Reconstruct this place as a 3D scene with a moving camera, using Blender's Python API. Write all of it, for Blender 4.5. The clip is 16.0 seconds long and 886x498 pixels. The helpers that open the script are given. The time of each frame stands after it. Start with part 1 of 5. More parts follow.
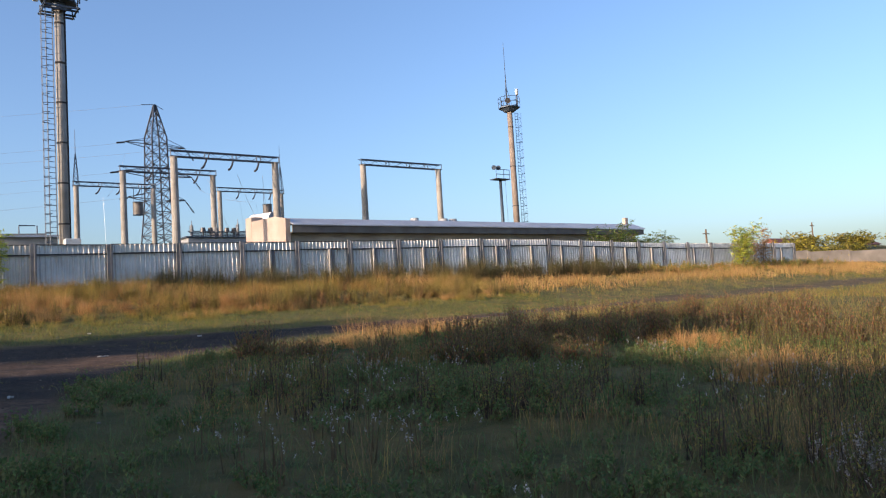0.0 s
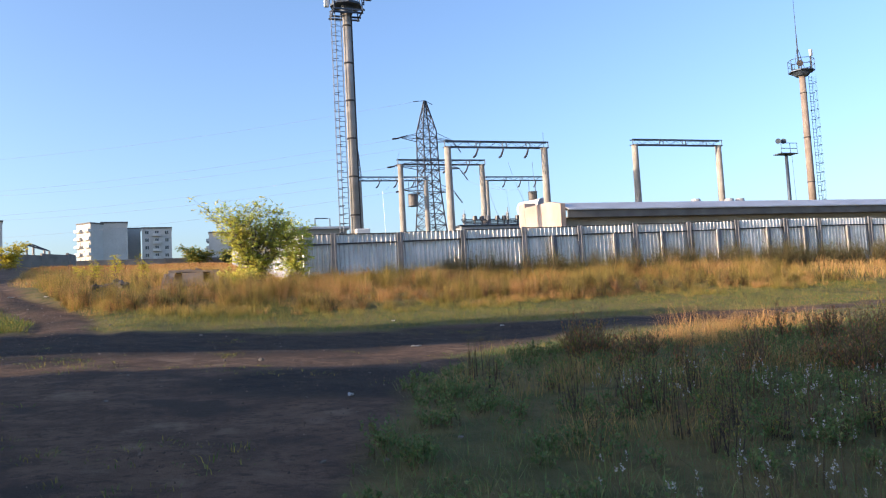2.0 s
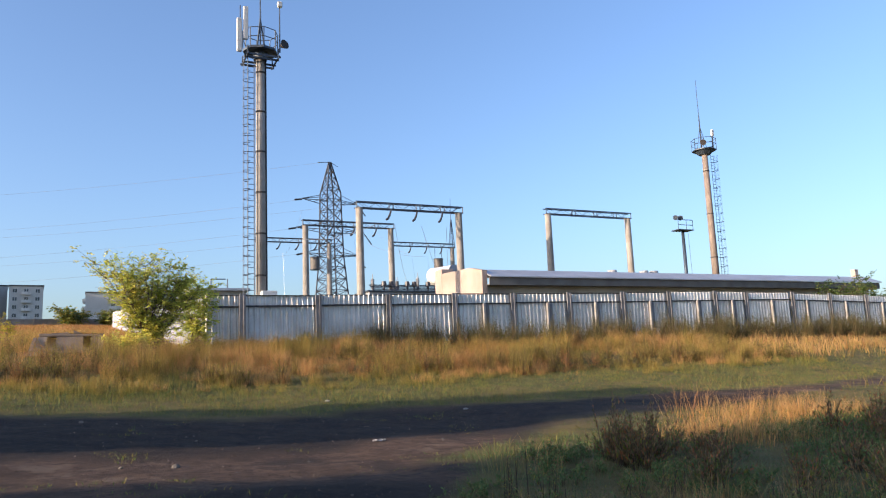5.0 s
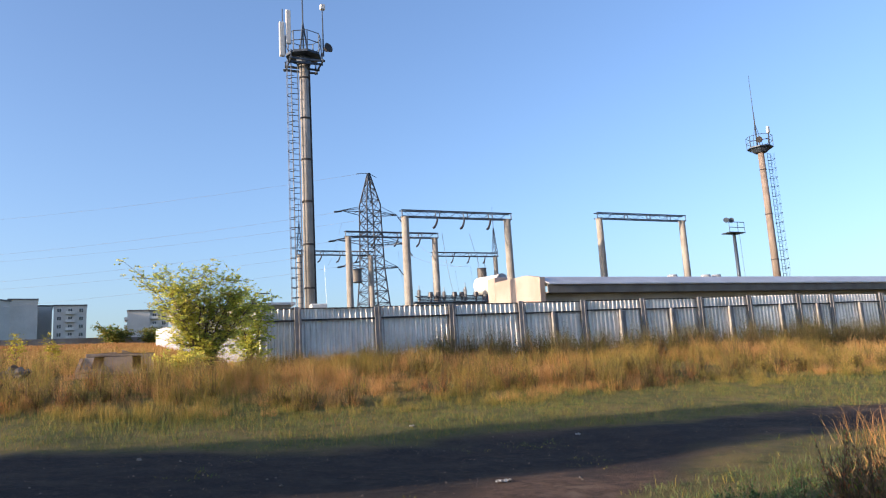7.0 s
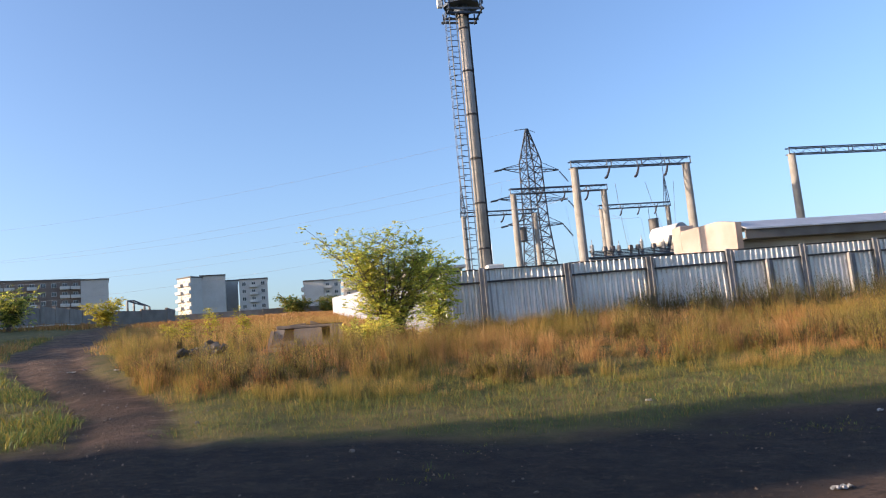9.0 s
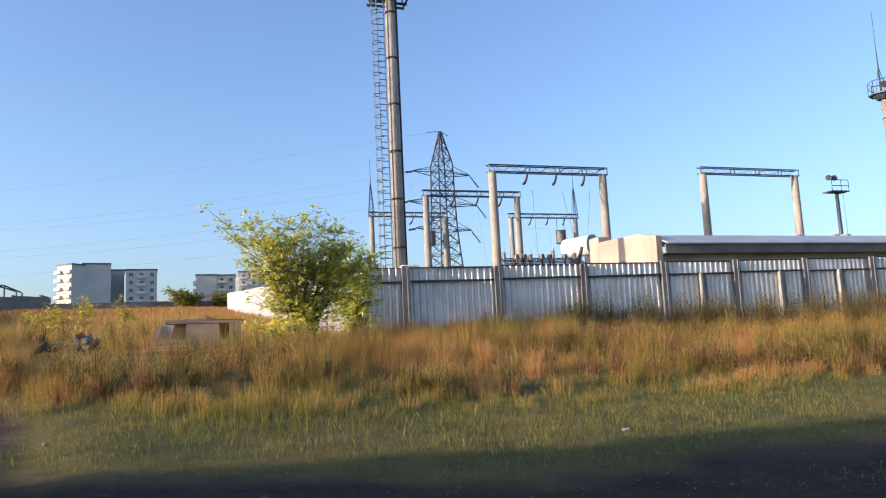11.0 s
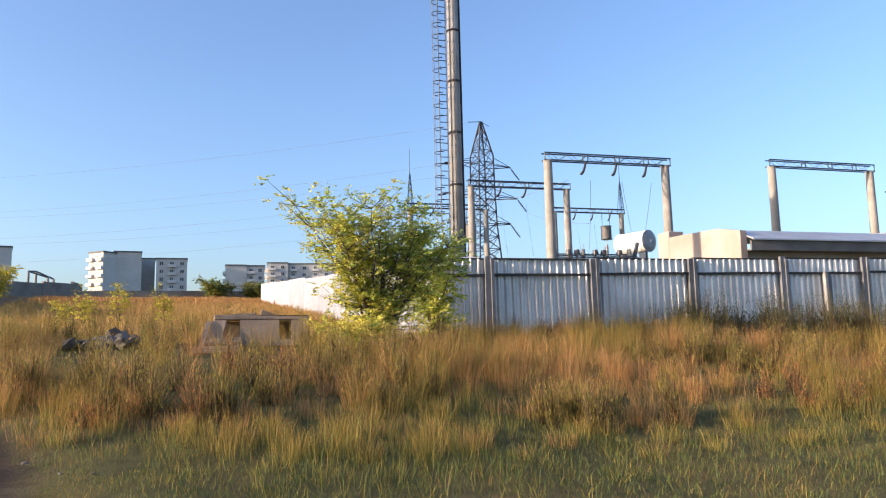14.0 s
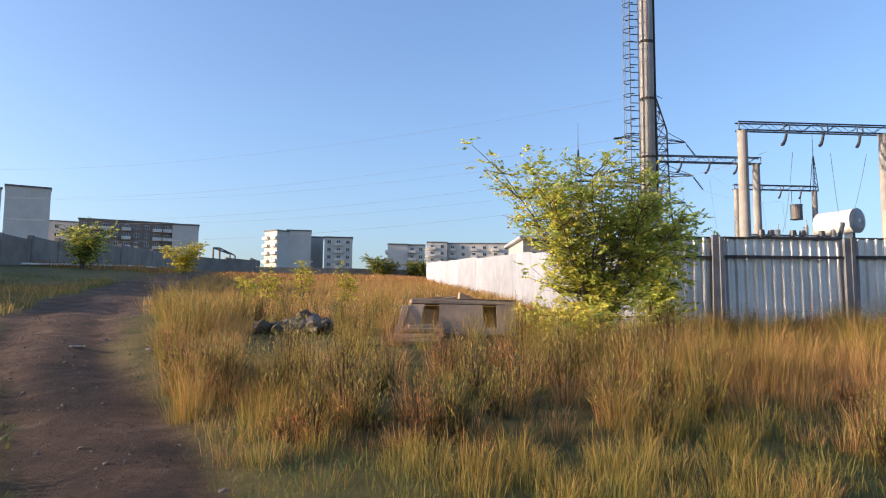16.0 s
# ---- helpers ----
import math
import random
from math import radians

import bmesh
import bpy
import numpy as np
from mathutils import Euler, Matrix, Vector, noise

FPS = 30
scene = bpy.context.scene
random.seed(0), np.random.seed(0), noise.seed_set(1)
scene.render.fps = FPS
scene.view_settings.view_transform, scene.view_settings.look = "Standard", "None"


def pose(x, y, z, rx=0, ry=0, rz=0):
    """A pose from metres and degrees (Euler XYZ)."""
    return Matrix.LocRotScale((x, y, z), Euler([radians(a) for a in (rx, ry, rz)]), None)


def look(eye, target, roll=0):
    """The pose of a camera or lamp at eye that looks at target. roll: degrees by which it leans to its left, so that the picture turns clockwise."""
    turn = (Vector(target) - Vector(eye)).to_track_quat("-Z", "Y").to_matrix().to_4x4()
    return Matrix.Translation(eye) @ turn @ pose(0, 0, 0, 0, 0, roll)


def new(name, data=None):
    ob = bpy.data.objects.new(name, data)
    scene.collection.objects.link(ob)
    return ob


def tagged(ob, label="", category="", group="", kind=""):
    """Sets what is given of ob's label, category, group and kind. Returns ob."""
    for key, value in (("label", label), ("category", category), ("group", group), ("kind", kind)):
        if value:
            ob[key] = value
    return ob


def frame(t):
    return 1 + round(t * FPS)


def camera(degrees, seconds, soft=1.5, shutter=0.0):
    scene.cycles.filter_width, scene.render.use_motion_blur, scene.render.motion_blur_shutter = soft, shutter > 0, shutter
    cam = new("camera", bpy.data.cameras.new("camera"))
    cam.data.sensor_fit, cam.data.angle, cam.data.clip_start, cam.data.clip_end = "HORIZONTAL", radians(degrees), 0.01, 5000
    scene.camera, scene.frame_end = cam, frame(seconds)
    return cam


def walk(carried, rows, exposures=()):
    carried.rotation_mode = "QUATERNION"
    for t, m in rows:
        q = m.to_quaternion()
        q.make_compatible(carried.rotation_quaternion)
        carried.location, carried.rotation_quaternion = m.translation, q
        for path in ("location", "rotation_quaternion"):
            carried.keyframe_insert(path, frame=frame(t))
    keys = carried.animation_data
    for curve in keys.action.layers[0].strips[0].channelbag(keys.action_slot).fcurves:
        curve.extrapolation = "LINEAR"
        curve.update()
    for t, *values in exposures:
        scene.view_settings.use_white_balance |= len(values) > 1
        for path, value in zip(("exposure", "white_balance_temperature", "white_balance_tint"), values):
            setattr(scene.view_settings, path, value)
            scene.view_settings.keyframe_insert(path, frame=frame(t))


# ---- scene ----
cam = camera(60.9, 16.0, 1.15)
PATH = [
    (0, (0.122, 0.085, 1.612), (1.306, 1.691, 1.748), -3.4),
    (0.5, (0.051, 0.584, 1.635), (1.115, 2.274, 1.753), -2.7),
    (1, (-0.03, 1.235, 1.677), (0.916, 2.994, 1.784), -2.7),
    (1.5, (-0.099, 1.817, 1.689), (0.666, 3.661, 1.811), -3.7),
    (2, (-0.112, 2.501, 1.706), (0.471, 4.409, 1.847), -3.0),
    (2.5, (-0.307, 2.967, 1.786), (0.515, 4.781, 1.971), -3.2),
    (3, (-0.333, 3.623, 1.851), (0.394, 5.464, 2.141), -2.6),
    (3.2, (-0.356, 3.876, 1.89), (0.363, 5.709, 2.244), -2.2),
    (5.3, (-0.387, 6.484, 1.988), (0.465, 8.27, 2.277), -2.3),
    (5.5, (-0.444, 6.785, 2.028), (0.355, 8.598, 2.3), -1.5),
    (6, (-0.473, 7.36, 2.046), (0.251, 9.201, 2.337), -1.2),
    (6.5, (-0.543, 7.954, 2.114), (0.094, 9.822, 2.441), -3.7),
    (7, (-0.581, 8.56, 2.148), (0.183, 10.377, 2.488), -3.3),
    (7.5, (-0.608, 9.154, 2.187), (-0.012, 11.028, 2.551), -2.3),
    (8, (-0.694, 9.732, 2.181), (-0.139, 11.633, 2.462), -2.4),
    (8.5, (-0.829, 10.323, 2.216), (-0.52, 12.286, 2.444), -2.7),
    (8.7, (-0.876, 10.603, 2.302), (-0.571, 12.564, 2.556), -4.1),
    (10.8, (-0.906, 13.356, 2.539), (-0.172, 15.195, 2.821), -1.9),
    (11, (-1.0, 13.652, 2.515), (-0.381, 15.536, 2.773), -2.7),
    (11.5, (-1.115, 14.187, 2.585), (-0.566, 16.095, 2.822), -1.8),
    (12, (-1.157, 14.886, 2.648), (-0.505, 16.765, 2.856), -2.0),
    (12.5, (-1.185, 15.381, 2.664), (-0.516, 17.254, 2.881), -3.5),
    (13, (-1.31, 16.101, 2.699), (-0.691, 17.987, 2.941), -3.0),
    (13.5, (-1.388, 16.721, 2.728), (-0.77, 18.611, 2.941), -3.2),
    (14, (-1.562, 17.291, 2.799), (-1.009, 19.197, 3.047), -1.3),
    (14.5, (-1.679, 17.868, 2.869), (-1.088, 19.76, 3.138), 0.1),
    (15, (-1.938, 18.317, 2.906), (-1.458, 20.235, 3.202), -0.1),
    (15.5, (-2.152, 18.991, 2.915), (-1.974, 20.973, 3.118), -1.4),
    (16, (-2.217, 19.721, 3.0), (-2.068, 21.705, 3.199), 0.5),
]
walk(cam, [(t, look(eye, target, roll)) for t, eye, target, roll in PATH], [(t, e, 6650, 19) for t, e in ((0, 1.05), (1, 1.25), (1.5, 1.42), (2.5, 1.45), (3.2, 1.3), (5.5, 1.22), (8.5, 1.25), (11, 1.25), (12, 1.32), (14.5, 1.32), (15.5, 1.22), (16, 1.2))])


# ---- light ----
SUN_EL, SUN_AZ = radians(12.0), radians(-93.0)   # azimuth clockwise from +y
SUN_DIR = Vector((math.sin(SUN_AZ) * math.cos(SUN_EL), math.cos(SUN_AZ) * math.cos(SUN_EL), math.sin(SUN_EL)))
world = bpy.data.worlds.new("sky")
scene.world = world
world.use_nodes = True
wn = world.node_tree
sky = wn.nodes.new("ShaderNodeTexSky")
sky.sky_type = "NISHITA"
sky.sun_disc = False
sky.sun_elevation, sky.sun_rotation = SUN_EL, SUN_AZ % (2 * math.pi)
sky.air_density, sky.dust_density, sky.ozone_density = 1.0, 2.3, 3.7
wn.links.new(sky.outputs[0], wn.nodes["Background"].inputs[0])
wn.nodes["Background"].inputs[1].default_value = 0.15
sun = new("sun", bpy.data.lights.new("sun", "SUN"))
sun.data.energy, sun.data.angle, sun.data.color = 3.9, radians(0.6), (1.0, 0.80, 0.56)
sun.matrix_world = look(SUN_DIR * 100, (0, 0, 0))


# ---- materials ----
def mat(name, c1, c2=None, rough=0.8, metal=0.0, scale=6.0, fine=60.0, bump=0.25, spec=0.4, object_random=0.0, stain=0.0):
    """A worn surface: two colours mixed by broad noise, fine grain in the colour and as relief."""
    m = bpy.data.materials.new(name)
    m.use_nodes = True
    nt = m.node_tree
    b = nt.nodes["Principled BSDF"]
    c2 = c2 or tuple(v * 0.75 for v in c1)
    co = nt.nodes.new("ShaderNodeTexCoord")
    n1, n2 = nt.nodes.new("ShaderNodeTexNoise"), nt.nodes.new("ShaderNodeTexNoise")
    n1.inputs["Scale"].default_value, n1.inputs["Detail"].default_value = scale, 6
    n2.inputs["Scale"].default_value, n2.inputs["Detail"].default_value = fine, 4
    geo = nt.nodes.new("ShaderNodeNewGeometry")
    for n in (n1, n2):
        nt.links.new(geo.outputs["Position"], n.inputs["Vector"])
    ramp = nt.nodes.new("ShaderNodeMapRange")
    ramp.inputs["From Min"].default_value, ramp.inputs["From Max"].default_value = 0.35, 0.68
    nt.links.new(n1.outputs[0], ramp.inputs["Value"])
    mix = nt.nodes.new("ShaderNodeMix")
    mix.data_type = "RGBA"
    mix.inputs["A"].default_value, mix.inputs["B"].default_value = (*c1, 1), (*c2, 1)
    nt.links.new(ramp.outputs[0], mix.inputs["Factor"])
    grain = nt.nodes.new("ShaderNodeMapRange")
    grain.inputs["To Min"].default_value, grain.inputs["To Max"].default_value = 0.8, 1.2
    nt.links.new(n2.outputs[0], grain.inputs["Value"])
    last = grain.outputs[0]
    if object_random:
        info, rr = nt.nodes.new("ShaderNodeObjectInfo"), nt.nodes.new("ShaderNodeMapRange")
        rr.inputs["To Min"].default_value, rr.inputs["To Max"].default_value = 1 - object_random, 1 + object_random
        nt.links.new(info.outputs["Random"], rr.inputs["Value"])
        mul = nt.nodes.new("ShaderNodeMath")
        mul.operation = "MULTIPLY"
        nt.links.new(last, mul.inputs[0]), nt.links.new(rr.outputs[0], mul.inputs[1])
        last = mul.outputs[0]
    sc = nt.nodes.new("ShaderNodeVectorMath")
    sc.operation = "SCALE"
    nt.links.new(mix.outputs["Result"], sc.inputs[0]), nt.links.new(last, sc.inputs["Scale"])
    nt.links.new(sc.outputs[0], b.inputs["Base Color"])
    b.inputs["Roughness"].default_value, b.inputs["Metallic"].default_value = rough, metal
    b.inputs["Specular IOR Level"].default_value = spec
    bp = nt.nodes.new("ShaderNodeBump")
    bp.inputs["Strength"].default_value, bp.inputs["Distance"].default_value = bump, 0.01
    nt.links.new(n2.outputs[0], bp.inputs["Height"]), nt.links.new(bp.outputs[0], b.inputs["Normal"])
    return m


def leaf_mat(name, trans=0.35, rough=0.6):
    """Blades and leaves: colour from the blade itself, part of the light passing through."""
    m = bpy.data.materials.new(name)
    m.use_nodes = True
    nt = m.node_tree
    b, out = nt.nodes["Principled BSDF"], nt.nodes["Material Output"]
    at = nt.nodes.new("ShaderNodeAttribute")
    at.attribute_name = "Col"
    geo, rr = nt.nodes.new("ShaderNodeNewGeometry"), nt.nodes.new("ShaderNodeMapRange")
    rr.inputs["To Min"].default_value, rr.inputs["To Max"].default_value = 0.75, 1.25
    nt.links.new(geo.outputs["Random Per Island"], rr.inputs["Value"])
    sc = nt.nodes.new("ShaderNodeVectorMath")
    sc.operation = "SCALE"
    nt.links.new(at.outputs["Color"], sc.inputs[0]), nt.links.new(rr.outputs[0], sc.inputs["Scale"])
    nt.links.new(sc.outputs[0], b.inputs["Base Color"])
    b.inputs["Roughness"].default_value, b.inputs["Specular IOR Level"].default_value = rough, 0.25
    tr, mx = nt.nodes.new("ShaderNodeBsdfTranslucent"), nt.nodes.new("ShaderNodeMixShader")
    nt.links.new(sc.outputs[0], tr.inputs[0])
    mx.inputs[0].default_value = trans
    nt.links.new(b.outputs[0], mx.inputs[1]), nt.links.new(tr.outputs[0], mx.inputs[2])
    nt.links.new(mx.outputs[0], out.inputs[0])
    return m


M_SHEET = mat("galvanised_sheet", (0.66, 0.645, 0.63), (0.50, 0.485, 0.47), 0.38, 0.45, 1.6, 30, 0.12, 0.5, 0.10)
# Zinc sheet of the side fences, its reflected sky put in as a blue tint.
M_SIDE_SHEET = mat("sky_tinted_zinc_sheet", (0.37, 0.40, 0.46), (0.29, 0.315, 0.36), 0.4, 0.45, 1.5, 30, 0.1, 0.5, 0.12)
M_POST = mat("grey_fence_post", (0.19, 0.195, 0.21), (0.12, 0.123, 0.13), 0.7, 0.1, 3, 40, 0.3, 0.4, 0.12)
# Lighter tone for the sunlit side of the stub posts.
M_STUB_LIT = mat("stub_post_lit_side", (0.33, 0.32, 0.31), (0.20, 0.195, 0.19), 0.7, 0.0, 3, 40, 0.3, 0.4, 0.1)
M_RAIL = mat("dark_rail_steel", (0.035, 0.036, 0.04), (0.055, 0.045, 0.04), 0.8, 0.0, 5, 60, 0.2)
M_CONC = mat("weathered_concrete", (0.31, 0.295, 0.275), (0.23, 0.215, 0.195), 0.9, 0, 1.2, 25, 0.4, 0.3, 0.06)
M_CONC_D = mat("dull_concrete", (0.24, 0.215, 0.19), (0.17, 0.15, 0.13), 0.92, 0, 0.8, 18, 0.5, 0.3, 0.08)
M_RUBBLE = mat("broken_concrete", (0.33, 0.255, 0.195), (0.22, 0.165, 0.125), 0.92, 0, 2.5, 30, 0.7, 0.3, 0.12)
M_STEEL = mat("painted_steel", (0.065, 0.09, 0.125), (0.045, 0.058, 0.08), 0.55, 0.4, 4, 50, 0.15)
M_LATTICE = mat("weathered_zinc_steel", (0.085, 0.10, 0.125), (0.06, 0.07, 0.085), 0.6, 0.5, 4, 50, 0.15)
M_INSUL = mat("brown_glazed_insulator", (0.045, 0.045, 0.05), (0.03, 0.03, 0.035), 0.3, 0, 8, 60, 0.1)
M_PORC = mat("white_porcelain", (0.62, 0.62, 0.6), (0.5, 0.5, 0.48), 0.3, 0, 8, 60, 0.1)
M_WIRE = mat("aluminium_wire", (0.34, 0.37, 0.41), (0.26, 0.28, 0.31), 0.5, 0.6, 5, 50, 0.05)
M_CREAM = mat("cream_plaster", (0.40, 0.325, 0.29), (0.31, 0.25, 0.215), 0.9, 0, 0.7, 20, 0.35, 0.3)
M_GREYWALL = mat("grey_plaster", (0.42, 0.40, 0.37), (0.32, 0.30, 0.275), 0.9, 0, 0.7, 20, 0.35, 0.3)
M_ROOF = mat("zinc_roof", (0.50, 0.52, 0.55), (0.40, 0.41, 0.43), 0.5, 0.5, 0.6, 15, 0.2)
M_FASCIA = mat("dark_eaves", (0.15, 0.145, 0.14), (0.10, 0.095, 0.09), 0.8, 0, 1, 20, 0.3)
M_TANKW = mat("white_tank_paint", (0.74, 0.73, 0.70), (0.6, 0.58, 0.55), 0.45, 0, 2, 40, 0.1)
M_DRUM = mat("dull_dark_drum_paint", (0.13, 0.12, 0.115), (0.09, 0.085, 0.08), 0.6, 0, 2, 40, 0.1)
M_TANKG = mat("grey_tank_paint", (0.30, 0.32, 0.34), (0.22, 0.23, 0.25), 0.5, 0, 2, 40, 0.1)
M_APT = mat("apartment_concrete", (0.60, 0.565, 0.52), (0.53, 0.495, 0.45), 0.9, 0, 0.25, 3, 0.2, 0.3)
M_APT_D = mat("brown_brick_apartment", (0.24, 0.185, 0.155), (0.19, 0.145, 0.12), 0.9, 0, 0.3, 3, 0.2, 0.3)
M_BALC = mat("pale_balcony_panel", (0.72, 0.69, 0.63), (0.55, 0.52, 0.48), 0.7, 0, 0.4, 3, 0.1)
M_WFRAME = mat("window_frame_paint", (0.7, 0.69, 0.66), (0.55, 0.54, 0.52), 0.6, 0, 1, 10, 0.1)
M_GLASS = mat("dark_window_glass", (0.03, 0.035, 0.045), (0.05, 0.055, 0.065), 0.08, 0, 0.2, 2, 0.02, 0.8, 0.3)
M_BARK = mat("grey_brown_bark", (0.16, 0.12, 0.085), (0.10, 0.075, 0.055), 0.9, 0, 14, 90, 0.7)
M_RED = mat("rust_red_roof", (0.16, 0.055, 0.04), (0.11, 0.045, 0.035), 0.8, 0, 1, 15, 0.2)
M_LITTER = mat("white_litter", (0.6, 0.59, 0.56), (0.45, 0.43, 0.4), 0.6, 0, 20, 90, 0.2)
M_STONE = mat("field_stone", (0.17, 0.15, 0.13), (0.11, 0.095, 0.08), 0.9, 0, 9, 70, 0.6, 0.3, 0.2)
M_BLADE = leaf_mat("grass_blade", 0.35)
M_LEAF = leaf_mat("leaf", 0.6, 0.55)


# ---- small builders ----
def link(name, bm, material, parent=None, label="", smooth=False):
    me = bpy.data.meshes.new(name)
    bm.normal_update()
    bm.to_mesh(me)
    bm.free()
    me.materials.append(material)
    if smooth:
        me.polygons.foreach_set("use_smooth", [True] * len(me.polygons))
    ob = new(name, me)
    if parent:
        ob.parent = parent
    if label:
        ob["label"] = label
    return ob


part = link


def thing(name, at, label, category, group="", kind="", rz=0):
    ob = new(name)
    ob.matrix_world = pose(*at, 0, 0, rz)
    ob.empty_display_size = 0.2
    return tagged(ob, label, category, group, kind)


def box(bm, lo, hi, bevel=0.0, m=None):
    r = bmesh.ops.create_cube(bm, size=1.0)
    lo, hi = Vector(lo), Vector(hi)
    vs = r["verts"]
    bmesh.ops.scale(bm, vec=hi - lo, verts=vs)
    bmesh.ops.translate(bm, vec=(lo + hi) / 2, verts=vs)
    if bevel:
        es = list({e for v in vs for e in v.link_edges})
        rb = bmesh.ops.bevel(bm, geom=es, offset=bevel, segments=1, affect="EDGES")
        vs = list({v for f in rb["faces"] for v in f.verts} | {v for v in vs if v.is_valid})
    if m:
        bmesh.ops.transform(bm, matrix=m, verts=vs)
    return vs


def rod(bm, a, b, r, r2=None, n=6):
    """A round or square bar from a to b."""
    a, b = Vector(a), Vector(b)
    d = b - a
    q = d.to_track_quat("Z", "Y").to_matrix().to_4x4()
    bmesh.ops.create_cone(bm, cap_ends=True, segments=n, radius1=r, radius2=r if r2 is None else r2, depth=d.length,
                          matrix=Matrix.Translation((a + b) / 2) @ q)


def sag(bm, a, b, drop, r, n=8):
    """A hanging wire."""
    a, b = Vector(a), Vector(b)
    pts = [a.lerp(b, i / n) - Vector((0, 0, drop * 4 * (i / n) * (1 - i / n))) for i in range(n + 1)]
    side = (pts[-1] - pts[0]).cross(Vector((0, 0, 1))).normalized() * r
    up = Vector((0, 0, r))
    rings = [[bm.verts.new(p + o) for o in (side, up, -side, -up)] for p in pts]
    for p, q in zip(rings, rings[1:]):
        for k in range(4):
            bm.faces.new((p[k], p[(k + 1) % 4], q[(k + 1) % 4], q[k]))
    bm.faces.new(rings[0][::-1])
    bm.faces.new(rings[-1])


def hoop(bm, c, r, a0, a1, t, n=8):
    rings = []
    for i in range(n + 1):
        a = a0 + (a1 - a0) * i / n
        rings.append([bm.verts.new((c[0] + (r + u) * math.cos(a), c[1] + (r + u) * math.sin(a), c[2] + w)) for u, w in ((-t, 0), (0, -t), (t, 0), (0, t))])
    for p, q in zip(rings, rings[1:]):
        for k in range(4):
            bm.faces.new((p[k], p[(k + 1) % 4], q[(k + 1) % 4], q[k]))
    bm.faces.new(rings[0][::-1])
    bm.faces.new(rings[-1])


# ---- the lie of the land ----
def smooth(a, b, v):
    u = np.clip((np.asarray(v, float) - a) / (b - a), 0, 1)
    return u * u * (3 - 2 * u)


def vnoise(x, y, s, seed=0):
    """Smooth value noise of cell size s, 0 to 1."""
    x, y = np.asarray(x, float) / s + 17.3 * seed, np.asarray(y, float) / s - 9.1 * seed
    xi, yi = np.floor(x), np.floor(y)
    u, v = x - xi, y - yi
    u, v = u * u * (3 - 2 * u), v * v * (3 - 2 * v)

    def h(i, j):
        w = np.sin(i * 127.1 + j * 311.7 + seed * 74.7) * 43758.5453
        return w - np.floor(w)
    return (h(xi, yi) * (1 - u) + h(xi + 1, yi) * u) * (1 - v) + (h(xi, yi + 1) * (1 - u) + h(xi + 1, yi + 1) * u) * v


def land(x, y):
    """Height of the bare ground."""
    x, y = np.asarray(x, float), np.asarray(y, float)
    yy = np.maximum(y, -30)
    z = np.where(yy < 20, 0.05 * yy, 0)
    u = np.clip((yy - 20) / 16, 0, 1)
    z = np.where(yy >= 20, 1.0 + 1.85 * (0.35 * u + 0.65 * u * u * (3 - 2 * u)), z)
    z = z + 0.072 * np.clip(yy - 36, 0, 94) + 0.04 * np.clip(yy - 130, 0, 120)
    z = z + 0.05 * np.clip(3 - x, 0, 5)
    z = z + 0.055 * np.clip(-10 - x, 0, 20) * smooth(40, 70, y) * (1 - smooth(90, 120, y))
    # grassy bank beyond the far end of the fence
    z = z + 2.2 * np.exp(-(((x - 118) / 26) ** 2 + ((y - 56) / 14) ** 2))
    near = np.exp(-((x / 60) ** 2 + ((y - 15) / 60) ** 2))
    z = z + near * ((vnoise(x, y, 3.2, 1) - 0.5) * 0.14 + (vnoise(x, y, 0.8, 2) - 0.5) * 0.045)
    r = rut(x, y)
    return z - 0.07 * r


def poly_y(px, py, x):
    return np.interp(x, px, py)


def rut(x, y):
    """Wheel ruts of the track beside the bank."""
    cx = np.interp(y, [20, 25.3, 27.3, 30, 34, 40, 50, 75], [-3.0, -4.0, -5.0, -6.6, -8.2, -10, -12.5, -17])
    on = smooth(18, 22, y) * (1 - smooth(50, 70, y))
    return on * (np.exp(-((x - cx - 0.75) / 0.28) ** 2) + np.exp(-((x - cx + 0.75) / 0.28) ** 2))


